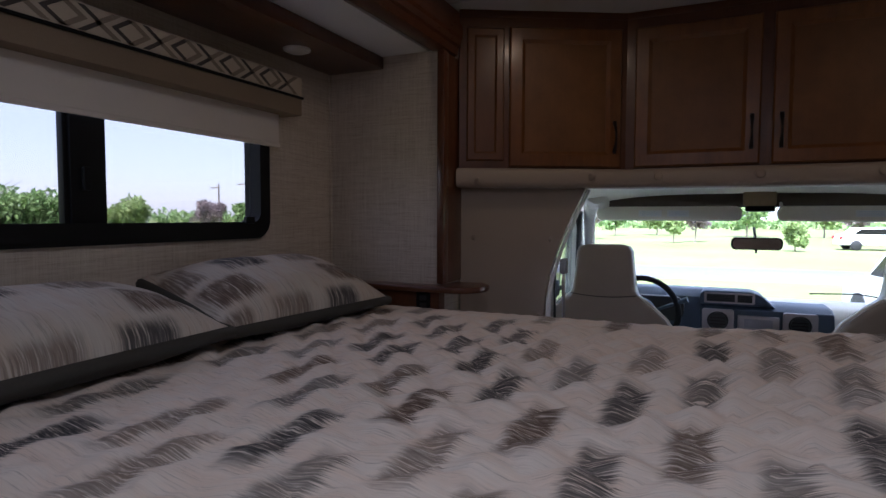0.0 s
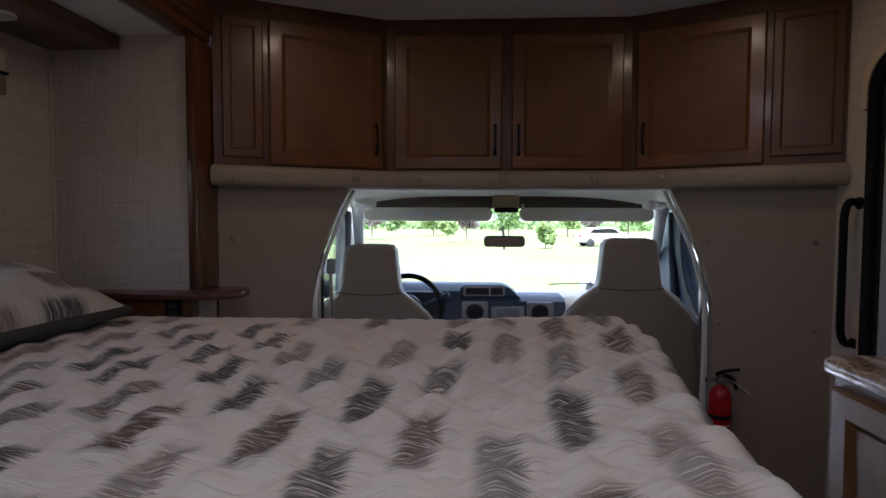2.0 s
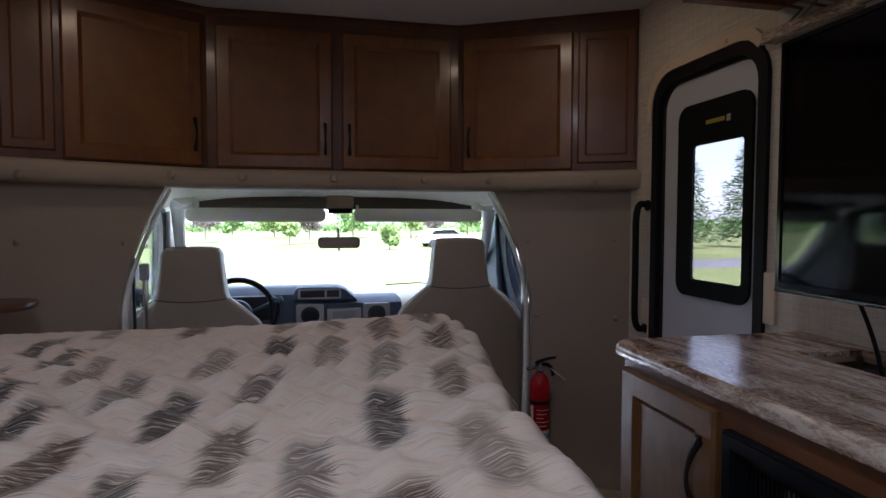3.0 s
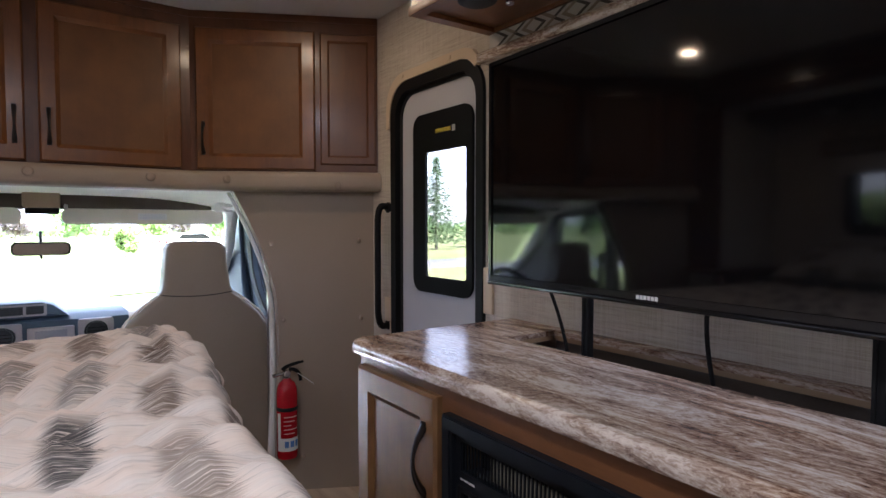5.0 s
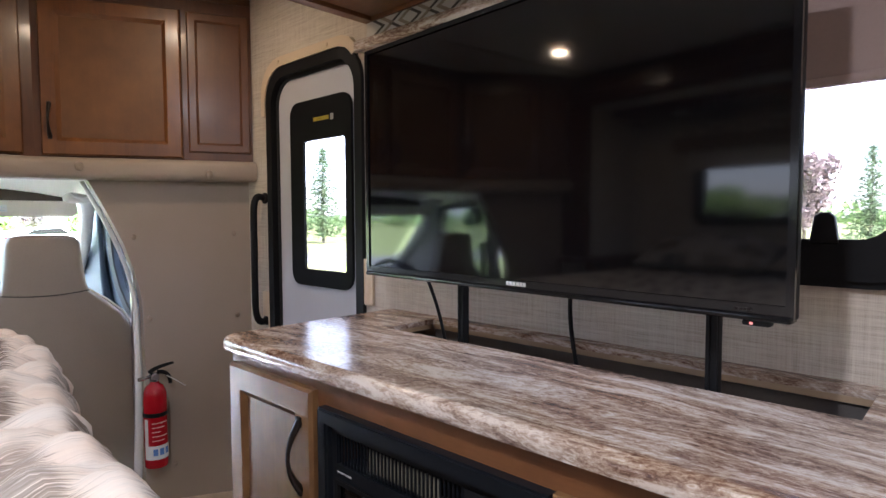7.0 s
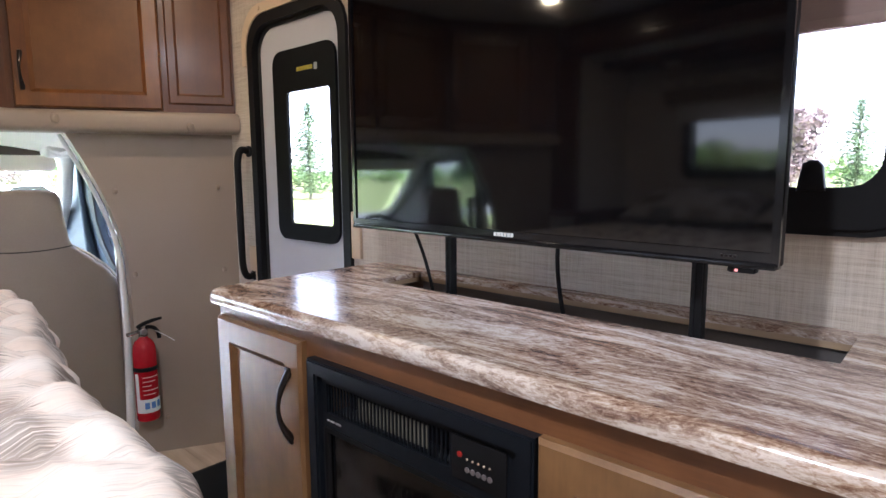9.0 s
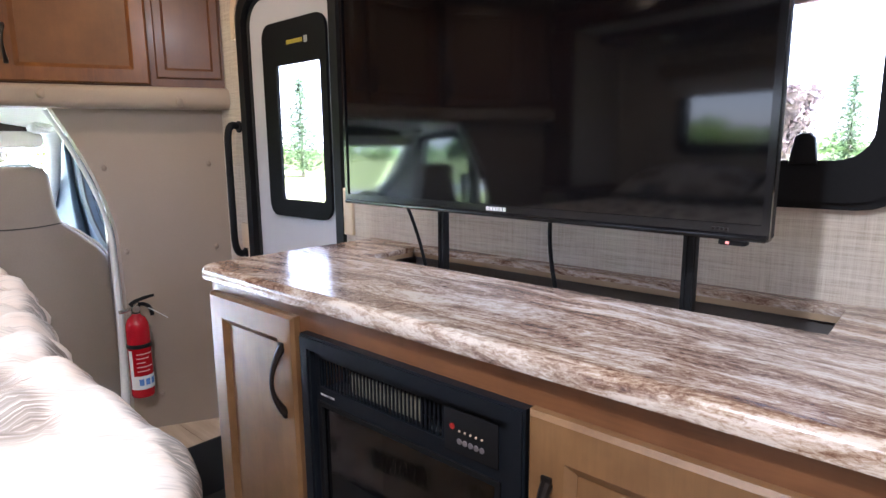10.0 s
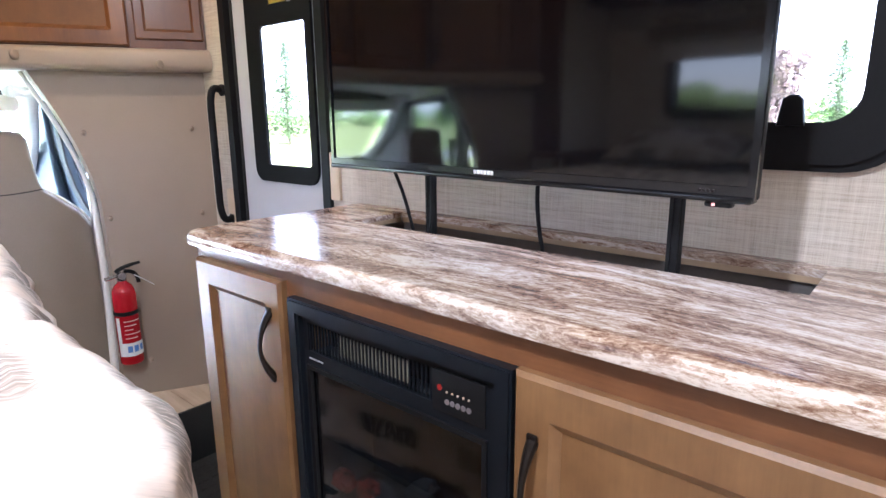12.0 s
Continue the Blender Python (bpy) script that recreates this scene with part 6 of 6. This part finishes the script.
def conifer(x, y, h, rad, label, seed, count=5200):
    rng = random.Random(seed)
    ob = base("tree", x, y, GROUND, label, "tree")
    part("trunk", tube(bmesh.new(), [(x, y, GROUND - 0.1), (x, y, GROUND + h * 0.97)], [0.018 * h, 0.003 * h], 8), M_BARK, ob)
    bm = bmesh.new()
    tiers = 22
    for t in range(tiers):
        f = t / tiers
        z = GROUND + h * (0.10 + 0.88 * f)
        r = rad * (1 - f) ** 0.85 * (0.85 + 0.3 * rng.random())
        arms = max(5, int(11 * (1 - f)))
        for k in range(arms):
            a = 2 * math.pi * k / arms + rng.random()
            L = r * (0.7 + 0.45 * rng.random())
            for q in range(max(3, int(count / tiers / arms))):
                s = rng.random()
                p = Vector((x + math.cos(a) * L * s, y + math.sin(a) * L * s, z - 0.10 * h / tiers * 3 * s + rng.gauss(0, 0.02 * h)))
                p += Vector((rng.gauss(0, 0.05 * rad), rng.gauss(0, 0.05 * rad), 0))
                d = Vector((math.cos(a + rng.gauss(0, 0.7)), math.sin(a + rng.gauss(0, 0.7)), rng.gauss(-0.1, 0.35)))
                w = Vector((rng.gauss(0, 1), rng.gauss(0, 1), rng.gauss(0, 1))).normalized()
                z_ = 0.036 * h * (1.1 - 0.6 * f) * (0.6 + 0.7 * rng.random())
                quad(bm, p - d * z_ * 0.4, p + w * z_ * 0.22, p + d * z_ * 0.8, p - w * z_ * 0.22)
    part("crown", bm, M_NEEDLE, ob, "", 0)
    return ob


def at_bearing(deg, dist):
    return 0.2 + dist * math.sin(radians(deg)), 0.1 + dist * math.cos(radians(deg))


GREEN, LIME, PURPLE, SPRUCE = "young broad green tree on the lawn", "light green shrub on the lawn", "burgundy-leaved ornamental tree on the lawn", "tall blue-green spruce on the lawn"
for i, (deg, dist, h, rad, mt, lab, clear, cnt) in enumerate((
        (-10.3, 58, 3.8, 1.5, M_LEAFR, PURPLE, 0.2, 420), (-7.9, 70, 4.0, 1.3, M_LEAF, GREEN, 0.1, 420), (-4.2, 74, 4.2, 2.6, M_LEAF2, GREEN, 0.05, 600),
        (-2.8, 52, 2.4, 1.0, M_LEAF2, LIME, 0.15, 320), (-1.0, 54, 3.6, 1.4, M_LEAFR, PURPLE, 0.25, 420), (3.2, 72, 5.0, 2.9, M_LEAF, GREEN, 0.05, 650),
        (6.8, 42, 2.0, 0.8, M_LEAF2, LIME, 0.05, 420), (8.9, 72, 4.6, 1.9, M_LEAF2, GREEN, 0.1, 500), (11.2, 55, 3.6, 1.6, M_LEAFR, PURPLE, 0.25, 420),
        (14.5, 64, 5.0, 2.4, M_LEAF, GREEN, 0.15, 500), (19.0, 46, 5.0, 2.2, M_LEAF2, GREEN, 0.2, 800), (23.0, 44, 5.5, 2.2, M_LEAF, GREEN, 0.2, 800),
        (-15, 48, 5.0, 2.0, M_LEAF, GREEN, 0.2, 800), (-19, 50, 6, 2.6, M_LEAF, GREEN, 0.2, 800),
        (-41.5, 60, 5.2, 1.3, M_NEEDLE, GREEN, 0.1, 800), (-46.5, 75, 4.4, 2.4, M_LEAFR, PURPLE, 0.05, 700), (-43.5, 70, 4.3, 1.6, M_LEAF, GREEN, 0.1, 700),
        (-53.0, 66, 4.3, 2.6, M_LEAF2, GREEN, 0.05, 900), (-55.5, 66, 3.8, 2.4, M_LEAF2, GREEN, 0.05, 900), (-59, 50, 4.6, 3.0, M_LEAF, GREEN, 0.02, 1100), (-62.5, 50, 5.0, 3.4, M_LEAF, GREEN, 0.02, 1100), (-66, 50, 4.2, 3.4, M_LEAF2, GREEN, 0.02, 1000),
        (-72, 46, 4.9, 3.6, M_LEAF, GREEN, 0.02, 1000), (-78, 46, 3.6, 3.4, M_LEAF2, GREEN, 0.02, 1000),
        (78.5, 40, 6.0, 2.0, M_LEAFR, PURPLE, 0.1, 1400), (74, 55, 6.5, 2.6, M_LEAF2, GREEN, 0.1, 900))):
    broadleaf(*at_bearing(deg, dist), h, rad, mt, lab, 100 + i, clear, cnt, 0.25 if dist < 60 else 0.30)
for i, (deg, dist, h, rad) in enumerate(((34.9, 48, 8.0, 2.6), (39.8, 52, 9.2, 3.0), (83.0, 42, 6.4, 2.2), (87.5, 46, 7.0, 2.3), (30.5, 60, 8.0, 2.2))):
    conifer(*at_bearing(deg, dist), h, rad, SPRUCE, 300 + i)

# far woods
bm = bmesh.new()
rng = random.Random(77)
for i in range(170):
    deg = -110 + 230 * i / 170 + rng.gauss(0, 0.5)
    dist = 120 + rng.gauss(0, 8)
    x, y = at_bearing(deg, dist)
    h = (2.6 + 1.5 * rng.random() + 1.2 * noise.noise(Vector((deg * 0.12, 0, 0)))) * (0.45 if -18 < deg < 24 else 1.0)
    leaf_cloud(bm, rng, (x, y, GROUND + h * 0.55), (3.6, 3.6, h * 0.62), 90, 0.55)
thing("far_woods", bm, M_LEAF, "line of green woods far across the lawn", "woods", kind="stuff", smooth=0)

for deg, dist, w, h, mt in ((-54.5, 88, 9, 2.6, M_SHELL),):
    x, y = at_bearing(deg, dist)
    ob = base("far_building", x, y, GROUND, "low pale building far across the lawn", "building")
    ob.rotation_euler = (0, 0, radians(-deg))
    q = new("wall", finish("wall", box(bmesh.new(), -w / 2, -3, 0, w / 2, 3, h * 0.7), mt))
    q.parent = ob
    q = new("roof", finish("roof", plate(bmesh.new(), [(-3.4, h * 0.7), (3.4, h * 0.7), (0, h)], 'x', -w / 2 - 0.3, w / 2 + 0.3), M_ROAD))
    q.parent = ob
    for i in range(4):
        q = new("window", finish("window", box(bmesh.new(), -w * 0.35 + i * w * 0.22, -3.05, h * 0.25, -w * 0.35 + i * w * 0.22 + 1.0, -2.98, h * 0.5), M_DASHDK))
        q.parent = ob
for deg, dist, h in ((-45.6, 95, 9.0), (-43.2, 90, 9.5)):
    x, y = at_bearing(deg, dist)
    ob = base("utility_pole", x, y, GROUND, "wooden utility pole with a crossarm", "utility pole", "utility poles")
    part("pole", tube(bmesh.new(), [(x, y, GROUND - 0.2), (x, y, GROUND + h * 0.78)], [0.16, 0.11], 8), M_BARK, ob)
    part("crossarm", box(bmesh.new(), x - 0.9, y - 0.75, GROUND + h * 0.70, x + 0.9, y - 0.6, GROUND + h * 0.72), M_BARK, ob)


def parked_car(deg, dist, turn, red):
    x, y = at_bearing(deg, dist)
    ob = base("parked_car", x, y, GROUND, "white parked car with red tail lamps" if red else "white parked car at the far side of the drive", "car")
    ob.rotation_euler = (0, 0, radians(turn))
    side = [(-2.2, 0.35), (-2.25, 0.75), (-2.1, 0.95), (-1.7, 1.05), (-1.2, 1.45), (0.5, 1.5), (1.2, 1.0), (2.1, 0.85), (2.25, 0.55), (2.2, 0.3)]
    q = new("body", finish("body", plate(bmesh.new(), side, 'y', -0.86, 0.86, 0.08, 3), M_SHELL))
    q.parent = ob
    win = [(-1.55, 1.05), (-1.15, 1.38), (0.42, 1.42), (0.98, 1.04)]
    q = new("side_window", finish("side_window", plate(bmesh.new(), win, 'y', -0.868, 0.868), M_GLOSS))
    q.parent = ob
    for wx in (-1.4, 1.4):
        for s in (-1, 1):
            p = lathe(bmesh.new(), [(0.30, -0.1), (0.33, -0.08), (0.33, 0.08), (0.30, 0.1)], (0, 0, 0), 20)
            p.transform(Matrix.Translation((wx, s * 0.8, 0.33)) @ Matrix.Rotation(radians(90), 4, 'X'))
            q = new("wheel", finish("wheel", p, M_RUBBER))
            q.parent = ob
    for s in (-1, 1):
        q = new("tail_lamp", finish("tail_lamp", box(bmesh.new(), -2.28, s * 0.72 - 0.13, 0.72, -2.05, s * 0.72 + 0.13, 0.92, 0.02), M_RED))
        q.parent = ob


parked_car(12.3, 47, 8, False)
parked_car(17.0, 12.5, 100, True)
